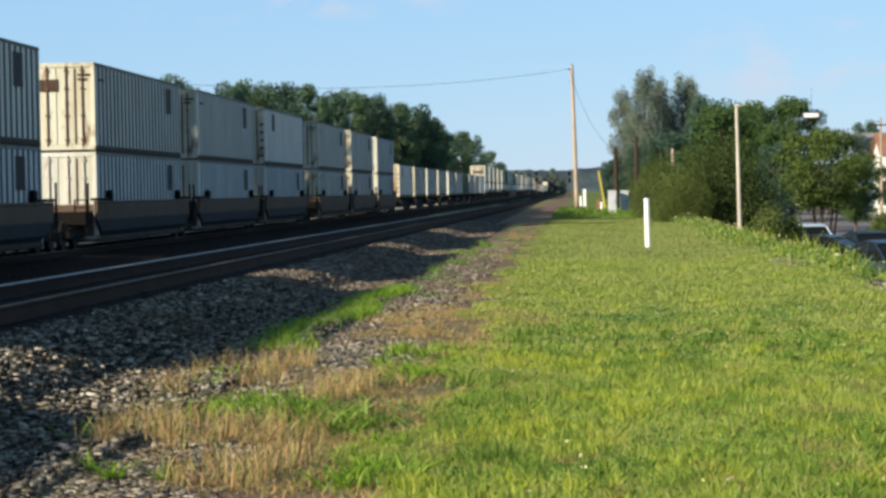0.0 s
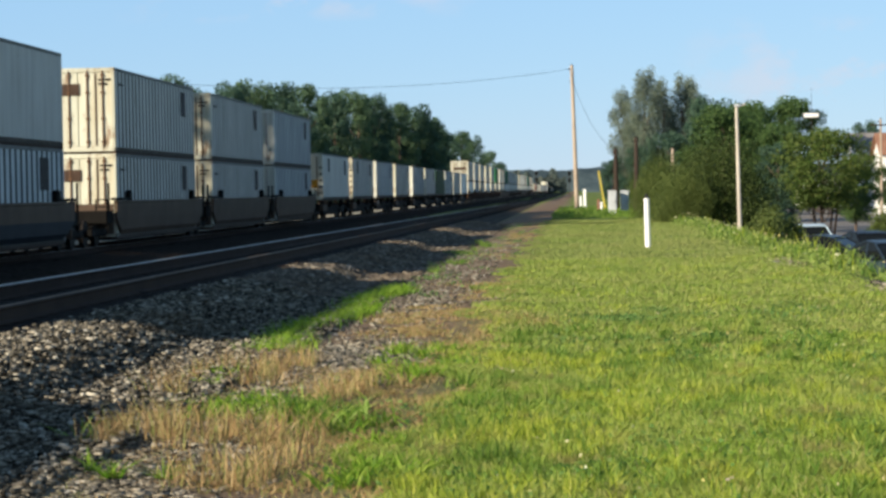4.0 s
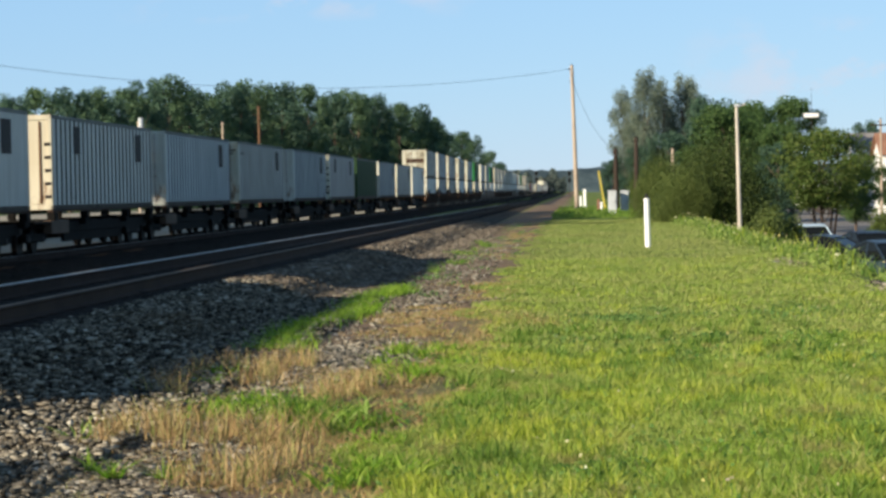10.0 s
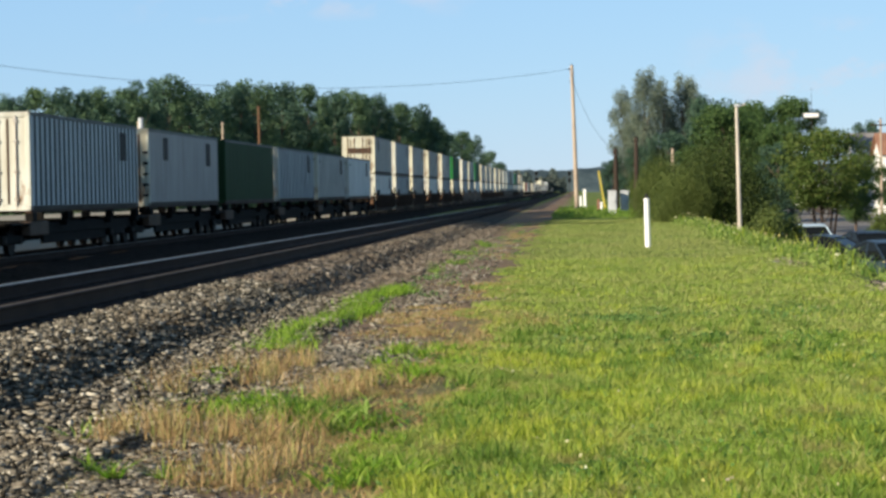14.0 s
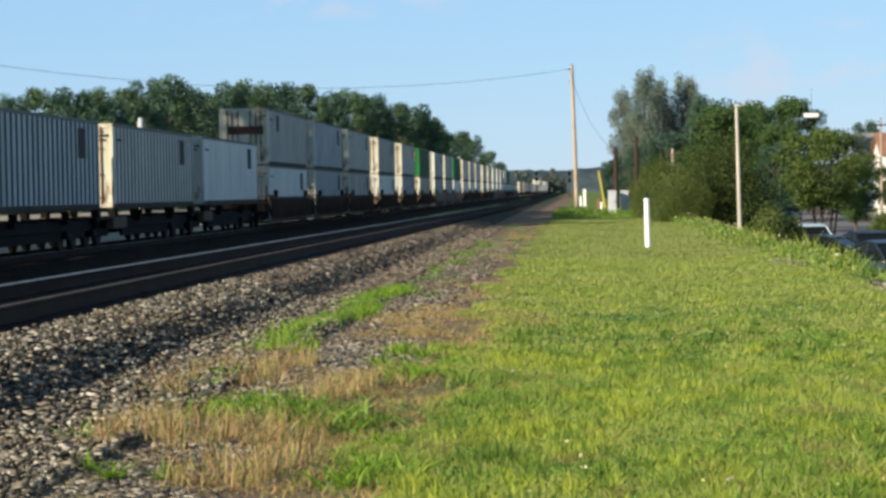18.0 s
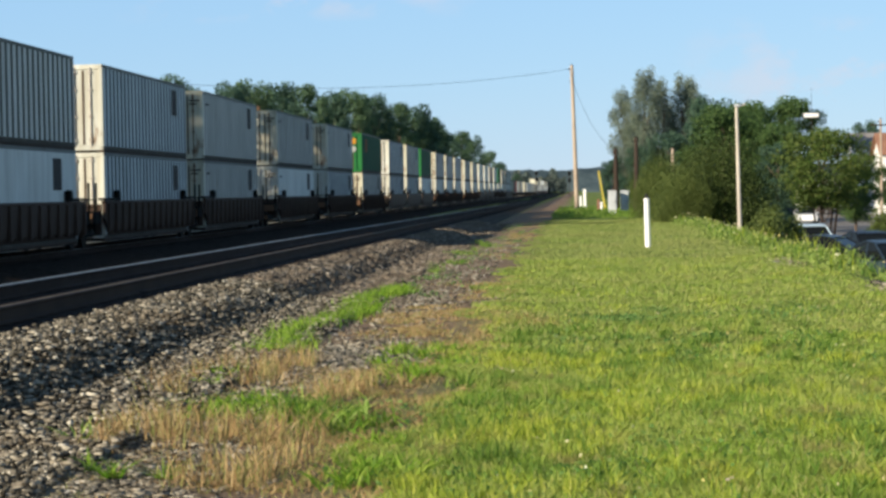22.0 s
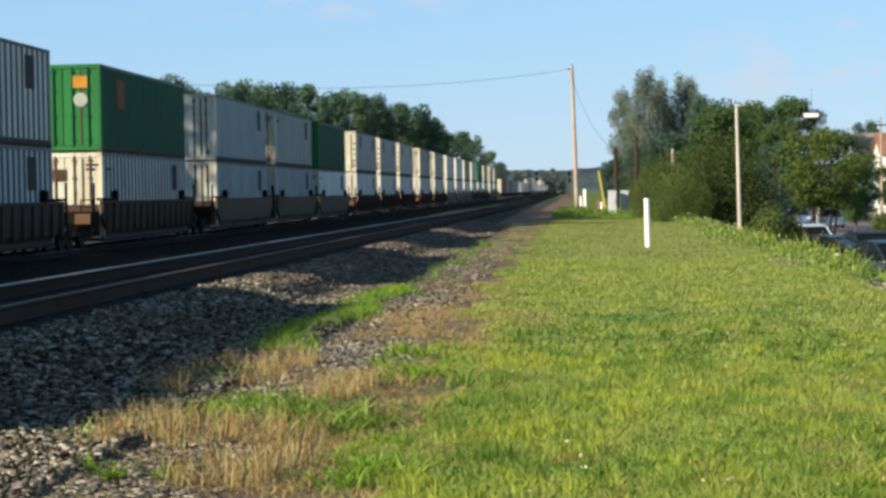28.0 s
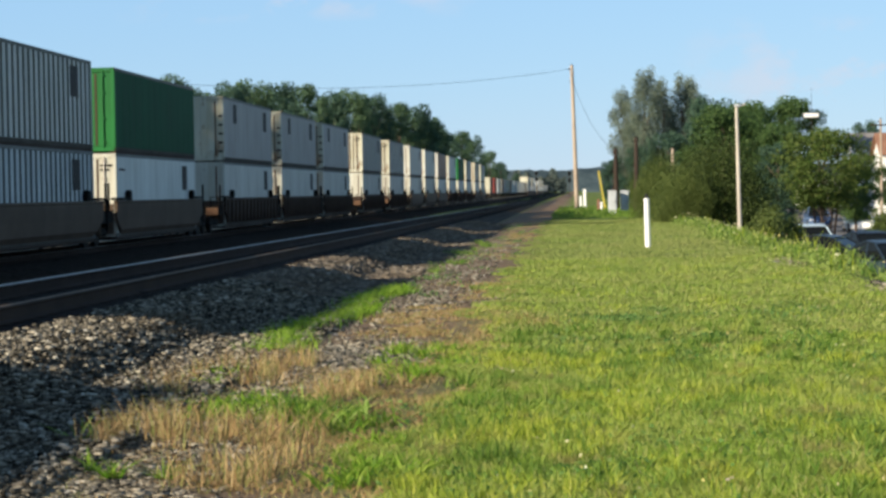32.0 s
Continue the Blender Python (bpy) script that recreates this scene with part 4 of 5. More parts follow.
light = shrub("olive bush at the lawn's edge, leaves lightened as sunlit", 52, heap(52, (2.7, 2.4, 4.6), 60, 0.03), 0.055, 38000, M_LEAF_LIGHT, stem=0.09)
plant(light, 5.6, 112, 120, 0.82)
plant(light, 4.5, 121, 200, 0.68)
plant(light, 5.0, 106, 20, 0.6)
retire(light)
hedge = shrub("rounded green hedge bush by the car park", 61, heap(61, (1.0, 0.8, 1.7), 16, 0.1), 0.055, 7000, M_LEAF_LIGHT, stem=0.04)
plant(hedge, 6.65, 82, 0, 1.0, -0.92)
plant(hedge, 7.45, 83, 90, 0.98, -0.97)
plant(hedge, 14.9, 110, 150, 1.15, -1.65)
plant(hedge, 16.3, 111, 210, 1.2, -1.65)
plant(hedge, 31.2, 302, 30, 2.0, -1.65)
plant(hedge, 28.9, 310, 130, 1.8, -1.65)
plant(hedge, 36.5, 300, 230, 2.4, -1.65)
retire(hedge)

# ---------------------------------------------------------------- car park, buildings


def slab(name, label, category, lo, hi, material):
    return tagged(part(name, box(fresh(), lo, hi, 0.02), material), label, category, kind="structure")


slab("car_park", "pale grey asphalt of the car park", "pavement", (8.9, 66, -1.75), (60, 380, -1.635), M_ASPHALT)


def car(label, paint, length=4.5, width=1.78, high=1.45):
    """A saloon car, nose to -y: lower body, cabin, glass, bumpers, lights, wheels."""
    base = tagged(new("car"), label, "car")
    w, a, b = width / 2, -length / 2, length / 2
    bm = prism(fresh(), [(-w, 0.22), (w, 0.22), (w, 0.62), (w - 0.06, 0.86), (-w + 0.06, 0.86), (-w, 0.62)], a, b)
    bmesh.ops.bisect_plane(bm, geom=bm.verts[:] + bm.edges[:] + bm.faces[:], plane_co=(0, a + 1.3, 0), plane_no=(0, 1, 0))
    bmesh.ops.bisect_plane(bm, geom=bm.verts[:] + bm.edges[:] + bm.faces[:], plane_co=(0, b - 0.9, 0), plane_no=(0, 1, 0))
    for v in bm.verts:
        if v.co.y < a + 0.1 or v.co.y > b - 0.1:
            v.co.x *= 0.88
            v.co.z -= 0.14 * (v.co.z > 0.5)
    bmesh.ops.bevel(bm, geom=bm.edges[:], offset=0.05, segments=2, affect="EDGES")
    part("body", bm, paint, base)
    side = [(a + 1.10, 0.84), (a + 1.60, 1.14), (a + 2.0, high - 0.09), (a + 2.35, high - 0.02), (a + 2.75, high), (b - 1.55, high - 0.03), (b - 1.2, high - 0.12), (b - 0.75, 1.10), (b - 0.35, 0.84)]

    def inward(z):
        return w - 0.09 - max(z - 0.9, 0.0) * 0.36

    bm = fresh()
    rows = [[bm.verts.new((s * inward(z), y, z)) for y, z in side] for s in (-1, 1)]
    for i in range(len(side) - 1):
        bm.faces.new((rows[0][i], rows[0][i + 1], rows[1][i + 1], rows[1][i]))
    bm.faces.new(rows[0])
    bm.faces.new(rows[1][::-1])
    bm.faces.new((rows[0][0], rows[1][0], rows[1][-1], rows[0][-1]))
    bmesh.ops.recalc_face_normals(bm, faces=bm.faces)
    cabin = part("window_glass", bm, M_GLASS, base)
    bm = fresh()
    top = [[bm.verts.new((s * (inward(z) - 0.02 + 0.03 * (q != 0)), y, z + (0.02 if abs(s) < 1 else 0.008))) for q, s in enumerate((-1, -0.8, 0, 0.8, 1))] for y, z in side[2:7]]
    for u, v in zip(top, top[1:]):
        for i in range(4):
            bm.faces.new((u[i], u[i + 1], v[i + 1], v[i]))
    bmesh.ops.recalc_face_normals(bm, faces=bm.faces)
    bmesh.ops.solidify(bm, geom=bm.faces[:], thickness=-0.02)
    part("roof", bm, paint, cabin)
    for s in (-1, 1):
        for run in (side[0:3], side[6:9]):
            bm = fresh()
            for (y0, z0), (y1, z1) in zip(run, run[1:]):
                tube(bm, (s * inward(z0), y0, z0), (s * inward(z1), y1, z1), 0.032, n=6)
            part("pillar", bm, paint, cabin)
        part("pillar", tube(fresh(), (s * inward(0.86), 0.15, 0.86), (s * inward(high - 0.05), 0.25, high - 0.05), 0.03, n=6), paint, cabin)
    for y, nm in ((a, "front_bumper"), (b, "rear_bumper")):
        part(nm, box(fresh(), (-w * 0.86, y - 0.06, 0.28), (w * 0.86, y + 0.06, 0.48), 0.03), paint, base)
    for s in (-1, 1):
        part("headlight", box(fresh(), (s * w * 0.68 - 0.17, a - 0.03, 0.54), (s * w * 0.68 + 0.17, a + 0.08, 0.67), 0.02), M_LAMPGLASS, base)
        part("tail_light", box(fresh(), (s * w * 0.7 - 0.14, b - 0.06, 0.55), (s * w * 0.7 + 0.14, b + 0.03, 0.70), 0.02), M_TAIL, base)
        part("mirror", box(fresh(), (s * (w + 0.08) - 0.08, a + 1.55, 0.88), (s * (w + 0.08) + 0.08, a + 1.68, 1.0), 0.03), paint, base)
        for y in (a + 0.85, b - 0.85):
            t = part("wheel", tube(fresh(), (s * (w - 0.2), y, 0.31), (s * (w + 0.005), y, 0.31), 0.31, n=20), M_TYRE, base)
            part("rim", tube(fresh(), (s * (w - 0.02), y, 0.31), (s * (w + 0.015), y, 0.31), 0.20, n=16), M_RIM, t)
    return base


def car_paint(name, base):
    m = plain(name, base, tuple(c * 0.85 for c in base), 0.3, 0.0, 1.5, 30, 0.0, 0.0, 0.08)
    m.node_tree.nodes["Principled BSDF"].inputs["Coat Weight"].default_value = 0.05
    return m


LOT = -1.635
PARKED = (
    ("pale blue saloon car parked beside the lawn", (0.50, 0.62, 0.70), 10.25, 100, 4, 1.50), ("dark saloon car parked behind the weeds", (0.015, 0.018, 0.02), 8.95, 80, 60, 1.45),
    ("black saloon car parked in the row", (0.008, 0.008, 0.009), 10.9, 85, 15, 1.45), ("steel blue saloon car parked in the row", (0.025, 0.04, 0.06), 9.85, 72, 20, 1.42),
    ("dark blue car parked beside the hedge", (0.06, 0.09, 0.14), 8.4, 92, 10, 1.42),
    ("white saloon car in the far row", (0.78, 0.78, 0.76), 30.5, 305, 80, 1.45), ("silver car in the far row", (0.5, 0.51, 0.52), 33.5, 300, 85, 1.45),
    ("dark pickup-sized car in the far row", (0.07, 0.06, 0.06), 27.2, 250, 30, 1.6), ("white car by the shop front", (0.8, 0.8, 0.78), 29.6, 322, 15, 1.45),
    ("grey car in the car park", (0.3, 0.3, 0.3), 36.5, 280, 80, 1.5),
)
for label, colour, x, y, turn, high in PARKED:
    c = car(label, car_paint("car_paint", colour), 4.5, 1.78, high)
    c.matrix_basis = pose(x, y, LOT, 0, 0, turn)
white_car = car("white saloon car driving across the car park", car_paint("white_car_paint", (0.82, 0.82, 0.8)), 4.6, 1.8, 1.46)
blue_car = car("blue sport utility car driving behind", car_paint("blue_car_paint", (0.10, 0.16, 0.28)), 4.7, 1.86, 1.72)


def house(label, x, y, turn, wide, deep, eave, ridge, roof_material):
    """A gabled house, front to -y: walls, roof slopes, windows with frames, door."""
    base = tagged(new("house"), label, "house")
    part("wall", prism(fresh(), [(-wide / 2, 0), (wide / 2, 0), (wide / 2, eave), (0, ridge), (-wide / 2, eave)], 0, deep), M_WALL, base)
    for s in (-1, 1):
        o = [(0, ridge + 0.02), (s * (wide / 2 + 0.4), eave - 0.30), (s * (wide / 2 + 0.4), eave - 0.12), (0, ridge + 0.22)]
        part("roof", prism(fresh(), o, -0.4, deep + 0.4), roof_material, base)
    for i in range(3):
        for z in ((1.0, 3.6) if eave > 4 else (1.0,)):
            xx = -wide / 2 + wide * (i + 0.5) / 3
            f = part("window", box(fresh(), (xx - 0.55, -0.06, z), (xx + 0.55, 0.02, z + 1.4), 0.01), M_SIGNWHITE, base)
            part("pane", box(fresh(), (xx - 0.45, -0.075, z + 0.1), (xx + 0.45, -0.062, z + 1.3)), M_WINDOW, f)
    base.matrix_basis = pose(x, y, LOT, 0, 0, turn)
    return base


house("white house with a grey gabled roof", 31.6, 262, -90, 6.0, 9.0, 7.6, 8.9, M_ROOF_GREY)
house("white house with a red-brown roof", 31.45, 238, -90, 7.0, 12.0, 6.5, 8.3, M_ROOF_BROWN)
shop = tagged(new("shop"), "low white shop building with dark windows", "building")
part("wall", box(fresh(), (25.5, 330, LOT), (52, 338, 2.4), 0.02), M_WALL, shop)
part("roof", box(fresh(), (25.2, 329.6, 2.4), (52.3, 338.4, 2.75), 0.03), M_ROOF_GREY, shop)
for i in range(9):
    f = part("window", box(fresh(), (26.6 + i * 2.8, 329.9, -0.9), (28.6 + i * 2.8, 330.0, 1.4), 0.02), M_SIGNWHITE, shop)
    part("pane", box(fresh(), (26.8 + i * 2.8, 329.86, -0.75), (28.4 + i * 2.8, 329.9, 1.2)), M_WINDOW, f)

board = tagged(new("sign_board"), "white sign board on a tall thin mast", "sign")
part("panel", box(fresh(), (20.0, 200, 7.55), (21.3, 200.15, 7.92), 0.03), M_SIGNWHITE, board)
part("mast", tube(fresh(), (20.7, 200.2, LOT), (20.7, 200.2, 10.2), 0.045, 0.012, 8), M_POLE_DARK, board)
shop_sign = tagged(new("sign"), "yellow and orange shop sign on a post", "sign")
part("post", tube(fresh(), (26.4, 190, LOT), (26.4, 190, 2.6), 0.06, 0.06, 8), M_CABINET, shop_sign)
part("panel", box(fresh(), (25.9, 189.9, 1.5), (27.0, 190.05, 2.0), 0.02), M_YELLOW, shop_sign)
part("panel", box(fresh(), (25.9, 189.9, 2.03), (27.0, 190.05, 2.5), 0.02), M_ORANGE, shop_sign)

# ---------------------------------------------------------------- poles, wires, line-side things


def utility_pole(label, x, y, height, material, radius=0.15, lean=(0.0, 0.0), arm=False):
    base = tagged(new("utility_pole"), label, "pole")
    z = ground_at(x, y)
    part("shaft", tube(fresh(), (x, y, z - 0.3), (x + lean[0], y + lean[1], z + height), radius, radius * 0.7, 12), material, base)
    part("cap", tube(fresh(), (x + lean[0], y + lean[1], z + height), (x + lean[0], y + lean[1], z + height + 0.05), radius * 0.72, radius * 0.5, 12), M_WIRE, base)
    if arm:
        part("cross_arm", box(fresh(), (x + lean[0] - 0.9, y - 0.2, z + height - 0.6), (x + lean[0] + 0.9, y - 0.08, z + height - 0.48), 0.01), M_POLE_DARK, base)
    for i in range(2):
        part("insulator", tube(fresh(), (x + lean[0] - 0.25 + 0.1 * i, y + lean[1], z + height - 0.25 - 0.9 * i), (x + lean[0], y + lean[1], z + height - 0.25 - 0.9 * i), 0.05, 0.05, 8), M_WIRE, base)
    return base


utility_pole("tall weathered wooden utility pole beside the track", 0.0, 164, 10.6, M_POLE, 0.17, (-0.22, 0.0))
utility_pole("short dark creosoted pole by the cabinets", 2.6, 150, 4.25, M_POLE_DARK, 0.19)
utility_pole("dark creosoted pole among the bushes", 3.65, 140, 4.75, M_POLE_DARK, 0.17, (0.06, 0.0))
utility_pole("brown wooden pole behind the train", -35.2, 250, 12.0, M_RUST_DULL, 0.19)
utility_pole("grey wooden pole behind the train", -39.6, 252, 10.4, M_POLE, 0.16)
utility_pole("wooden pole across the tracks", -40.0, 120, 10.8, M_POLE, 0.17)
utility_pole("thin wooden pole by the houses", 26.4, 198, 8.9, M_POLE, 0.13, (0.0, 0.0), True)
utility_pole("grey wooden post among the bushes", 7.0, 165, 5.5, M_POLE, 0.14)
utility_pole("pale wooden post behind the bushes", 4.75, 180, 4.9, M_POLE, 0.14)

tank = tagged(new("transformer_pole"), "wooden pole with a grey transformer drum behind the train", "pole")
part("shaft", tube(fresh(), (-54.6, 280, -0.8), (-54.6, 280, 11.2), 0.17, 0.13, 10), M_POLE, tank)
part("drum", tube(fresh(), (-54.25, 279.8, 10.3), (-54.25, 279.8, 11.6), 0.30, 0.30, 14), M_CABINET, tank)
part("bracket", box(fresh(), (-54.6, 279.85, 10.9), (-54.2, 280.0, 11.05), 0.02), M_BLACK, tank)

lamp = tagged(new("street_lamp"), "pale slender street lamp at the lawn's edge", "street lamp")
lx, ly = 6.4, 90.0
part("shaft", tube(fresh(), (lx + 0.03, ly, ground_at(lx, ly) - 0.2), (lx - 0.04, ly, 4.75), 0.088, 0.06, 12), M_CONCRETE, lamp)
part("arm", tube(fresh(), (lx - 0.04, ly, 4.72), (lx + 0.3, ly, 4.86), 0.03, 0.03, 8), M_CONCRETE, lamp)
part("head", box(fresh(), (lx - 0.14, ly - 0.12, 4.76), (lx + 0.12, ly + 0.12, 4.86), 0.03), M_CABINET, lamp)


def cable(name, label, a, b, sag, radius):
    """A hanging cable from a to b."""
    a, b = Vector(a), Vector(b)
    cu = bpy.data.curves.new(name, "CURVE")
    cu.dimensions, cu.bevel_depth, cu.bevel_resolution = "3D", radius, 1
    sp = cu.splines.new("POLY")
    sp.points.add(24)
    for i, p in enumerate(sp.points):
        t = i / 24
        q = a.lerp(b, t) - Vector((0, 0, sag * 4 * t * (1 - t)))
        p.co = (*q, 1.0)
    cu.materials.append(M_WIRE)
    return tagged(new(name, cu), label, "cable")


cable("overhead_cable", "thin overhead cable hung across the tracks", (-0.24, 164, 10.35), (-40.0, 120, 10.55), 2.0, 0.013)
cable("overhead_cable", "slack cable from the tall pole to the short one", (-0.20, 164, 9.5), (2.6, 150, 4.2), 0.9, 0.012)

post = tagged(new("marker_post"), "white plastic marker post on the lawn", "marker post")
part("tube", tube(fresh(), (1.865, 60.3, -0.1), (1.845, 60.3, 1.34), 0.073, 0.073, 16), M_SIGNWHITE, post)
part("cap", tube(fresh(), (1.845, 60.3, 1.34), (1.843, 60.3, 1.46), 0.06, 0.03, 12), M_WIRE, post)
guard = tagged(new("guy_guard"), "yellow plastic guard on a leaning guy wire", "guy wire guard")
part("sleeve", tube(fresh(), (1.95, 155, 0.1), (1.5, 155, 2.85), 0.055, 0.055, 8), M_YELLOW, guard)


def cabinet(label, x0, x1, y, top):
    base = tagged(new("signal_cabinet"), label, "cabinet")
    part("body", box(fresh(), (x0, y, 0.0), (x1, y + 0.6, top), 0.02), M_CABINET, base)
    part("roof", box(fresh(), (x0 - 0.04, y - 0.05, top), (x1 + 0.04, y + 0.65, top + 0.05), 0.01), M_CABINET, base)
    d = part("door", box(fresh(), (x0 + 0.04, y - 0.02, 0.12), (x1 - 0.04, y + 0.0, top - 0.08), 0.006), M_CABINET, base)
    part("handle", box(fresh(), (x1 - 0.12, y - 0.05, top * 0.5), (x1 - 0.08, y - 0.02, top * 0.5 + 0.15), 0.005), M_BLACK, d)


cabinet("pale grey signal cabinet behind the weeds", 1.93, 2.45, 140, 1.47)
cabinet("blue-grey signal cabinet behind the weeds", 2.70, 3.22, 141, 1.45)


def signal(label, x, y, high):
    base = tagged(new("railway_signal"), label, "railway signal")
    part("mast", tube(fresh(), (x, y, ground_at(x, y) - 0.3), (x, y, high), 0.07, 0.07, 8), M_POLE_DARK, base)
    for z in (high - 0.4, high - 1.9):
        h = part("head", box(fresh(), (x - 0.33, y - 0.15, z - 0.45), (x + 0.33, y + 0.15, z + 0.45), 0.1), M_BLACK, base)
        part("visor", tube(fresh(), (x, y - 0.45, z), (x, y - 0.15, z), 0.17, 0.17, 12), M_BLACK, h)


signal("dark railway signal mast beside the far curve", -8.9, 500, 5.9)
signal("dark railway signal mast near the tall pole", -1.6, 500, 5.6)
for x, y, z0, z1, w, mt, label in ((0.62, 180, 0.0, 1.65, 0.11, M_SIGNWHITE, "short white line-side post"), (0.30, 185, 0.0, 1.1, 0.09, M_SIGNWHITE, "low white line-side post"),
                                   (1.42, 150, 0.0, 0.95, 0.10, M_ROOF_BROWN, "short red-brown line-side marker"), (1.62, 151, 0.0, 0.75, 0.08, M_SIGNWHITE, "low white marker among weeds")):
    tagged(part("line_marker", box(fresh(), (x - w, y - 0.05, z0 - 0.1), (x + w, y + 0.05, z1), 0.03), mt), label, "marker post")
# ---------------------------------------------------------------- clouds


def cloud_material():
    m, nt, b = nodes_of("thin_evening_cloud")
    n1 = noise_of(nt, 0.0075, 6.0, (1.0, 1.0, 1.6), 0.55)
    tc = nt.nodes.new("ShaderNodeTexCoord")
    sep = nt.nodes.new("ShaderNodeSeparateXYZ")
    nt.links.new(tc.outputs["Generated"], sep.inputs[0])
    ex = math_of(nt, "MULTIPLY", math_of(nt, "MULTIPLY", sep.outputs[0], math_of(nt, "SUBTRACT", 1.0, sep.outputs[0])), 4.0)
    ez = math_of(nt, "MULTIPLY", math_of(nt, "MULTIPLY", sep.outputs[2], math_of(nt, "SUBTRACT", 1.0, sep.outputs[2])), 4.0)
    soft = math_of(nt, "MULTIPLY", ex, ez)
    fac = math_of(nt, "MULTIPLY", ramp(nt, n1, [(0.50, (0, 0, 0)), (0.66, (0.7, 0.7, 0.7))]), soft)
    em = nt.nodes.new("ShaderNodeEmission")
    em.inputs["Color"].default_value, em.inputs["Strength"].default_value = (0.44, 0.43, 0.475, 1), 1.0
    tr = nt.nodes.new("ShaderNodeBsdfTransparent")
    mx = nt.nodes.new("ShaderNodeMixShader")
    nt.links.new(fac, mx.inputs[0])
    nt.links.new(tr.outputs[0], mx.inputs[1])
    nt.links.new(em.outputs[0], mx.inputs[2])
    nt.links.new(mx.outputs[0], nt.nodes["Material Output"].inputs["Surface"])
    return m


M_CLOUD = cloud_material()
for x0, x1, z0, z1 in ((180, 1000, 90, 330), (-900, -150, 330, 480)):
    bm = fresh()
    vs = [bm.verts.new(p) for p in ((x0, 4300, z0), (x1, 4300, z0), (x1, 4300, z1), (x0, 4300, z1))]
    bm.faces.new(vs)
    tagged(part("backdrop", bm, M_CLOUD), "thin pinkish clouds low over the horizon", "cloud", kind="structure")

# ---------------------------------------------------------------- stones and grass


def stones(name, label, x, y, z, size, seed, material):
    """Crushed stones as one heap: uneven angular chips."""
    r = rng(seed)
    n = len(x)
    o = np.array([(x, y, z) for z in (-1, 1) for y in (-1, 1) for x in (-1, 1)], float) * 0.62
    f = np.array([(0, 2, 3, 1), (4, 5, 7, 6), (0, 1, 5, 4), (2, 6, 7, 3), (0, 4, 6, 2), (1, 3, 7, 5)])
    v = o[None] * (0.65 + 0.7 * r.random((n, 8, 3))) * (size * (0.5 + 0.9 * r.random(n) ** 1.5))[:, None, None]
    v[:, 4:, :2] *= (0.25 + 0.75 * r.random((n, 1, 2)))
    v[:, ::2, 1] *= (0.35 + 0.65 * r.random((n, 1)))
    v *= np.stack([1.1 + 1.5 * r.random(n), 0.55 + 0.4 * r.random(n), 0.26 + 0.36 * r.random(n)], -1)[:, None, :]
    a, b = r.random(n) * 6.283, r.normal(0, 1.2, n)
    ca, sa, cb, sb = np.cos(a), np.sin(a), np.cos(b), np.sin(b)
    R = np.stack([np.stack([ca, -sa * cb, sa * sb], -1), np.stack([sa, ca * cb, -ca * sb], -1), np.stack([0 * a, sb, cb], -1)], 1)
    v = np.einsum("nij,nkj->nki", R, v) + np.stack([x, y, z], -1)[:, None, :]
    faces = (f[None] + (np.arange(n) * 8)[:, None, None]).reshape(-1, 4)
    return tagged(new(name, raw(name, v.reshape(-1, 3), faces, material)), label, "gravel", kind="stuff")


def shoulder_z(x, y):
    z = np.interp(x, [-5.3, -4.95, -4.55, -4.05, -3.6, -3.1], [NEAR_RAIL - 0.225, NEAR_RAIL - 0.24, NEAR_RAIL - 0.29, 0.03, -0.01, -0.06])
    return np.maximum(z + near_drop(y) * np.clip((z + 0.1) / 0.3, 0.0, 1.0), ground_z(x, y))


r = rng(71)


def spread(n, y0, y1, x0, x1, power=1.0):
    """Random places, thinner with distance."""
    t = r.random(n) ** power
    return x0 + (x1 - x0) * r.random(n), y0 + (y1 - y0) * t


X, Y = spread(64000, 10.0, 34.0, -5.35, -2.9, 1.3)
stones("gravel", "loose grey crushed stones on the ballast shoulder", X, Y, shoulder_z(X, Y) + 0.07 * r.random(len(X)) ** 2, 0.0265, 72, M_STONE)
X, Y = spread(20000, 34.0, 110.0, -5.35, -3.1, 1.3)
stones("gravel", "loose grey crushed stones farther along the shoulder", X, Y, shoulder_z(X, Y) + 0.01, 0.05, 73, M_STONE_FAR)
X = np.concatenate([r.normal(-2.25, 0.33, 3800), r.normal(-2.7, 0.35, 5200), r.normal(-2.55, 0.35, 1800), r.normal(-2.3, 0.35, 1400), r.uniform(-3.1, -1.7, 3000)])
Y = np.concatenate([r.normal(21.6, 1.7, 3800), r.normal(12.7, 0.9, 5200), r.normal(16.8, 1.5, 1800), r.normal(33.0, 5.0, 1400), r.uniform(26.0, 80.0, 3000)])
stones("gravel", "pale stones scattered among the dry grass", X, Y, ground_z(X, Y) + 0.004, 0.027, 74, M_STONE)
X = np.concatenate([r.normal(4.35, 0.2, 260), r.normal(4.85, 0.2, 260)])
Y = np.concatenate([r.normal(47, 1.5, 260), r.normal(35, 1.2, 260)])
stones("gravel", "small patch of pale stones at the lawn's edge", X, Y, ground_z(X, Y) + 0.01, 0.06, 75, M_STONE)


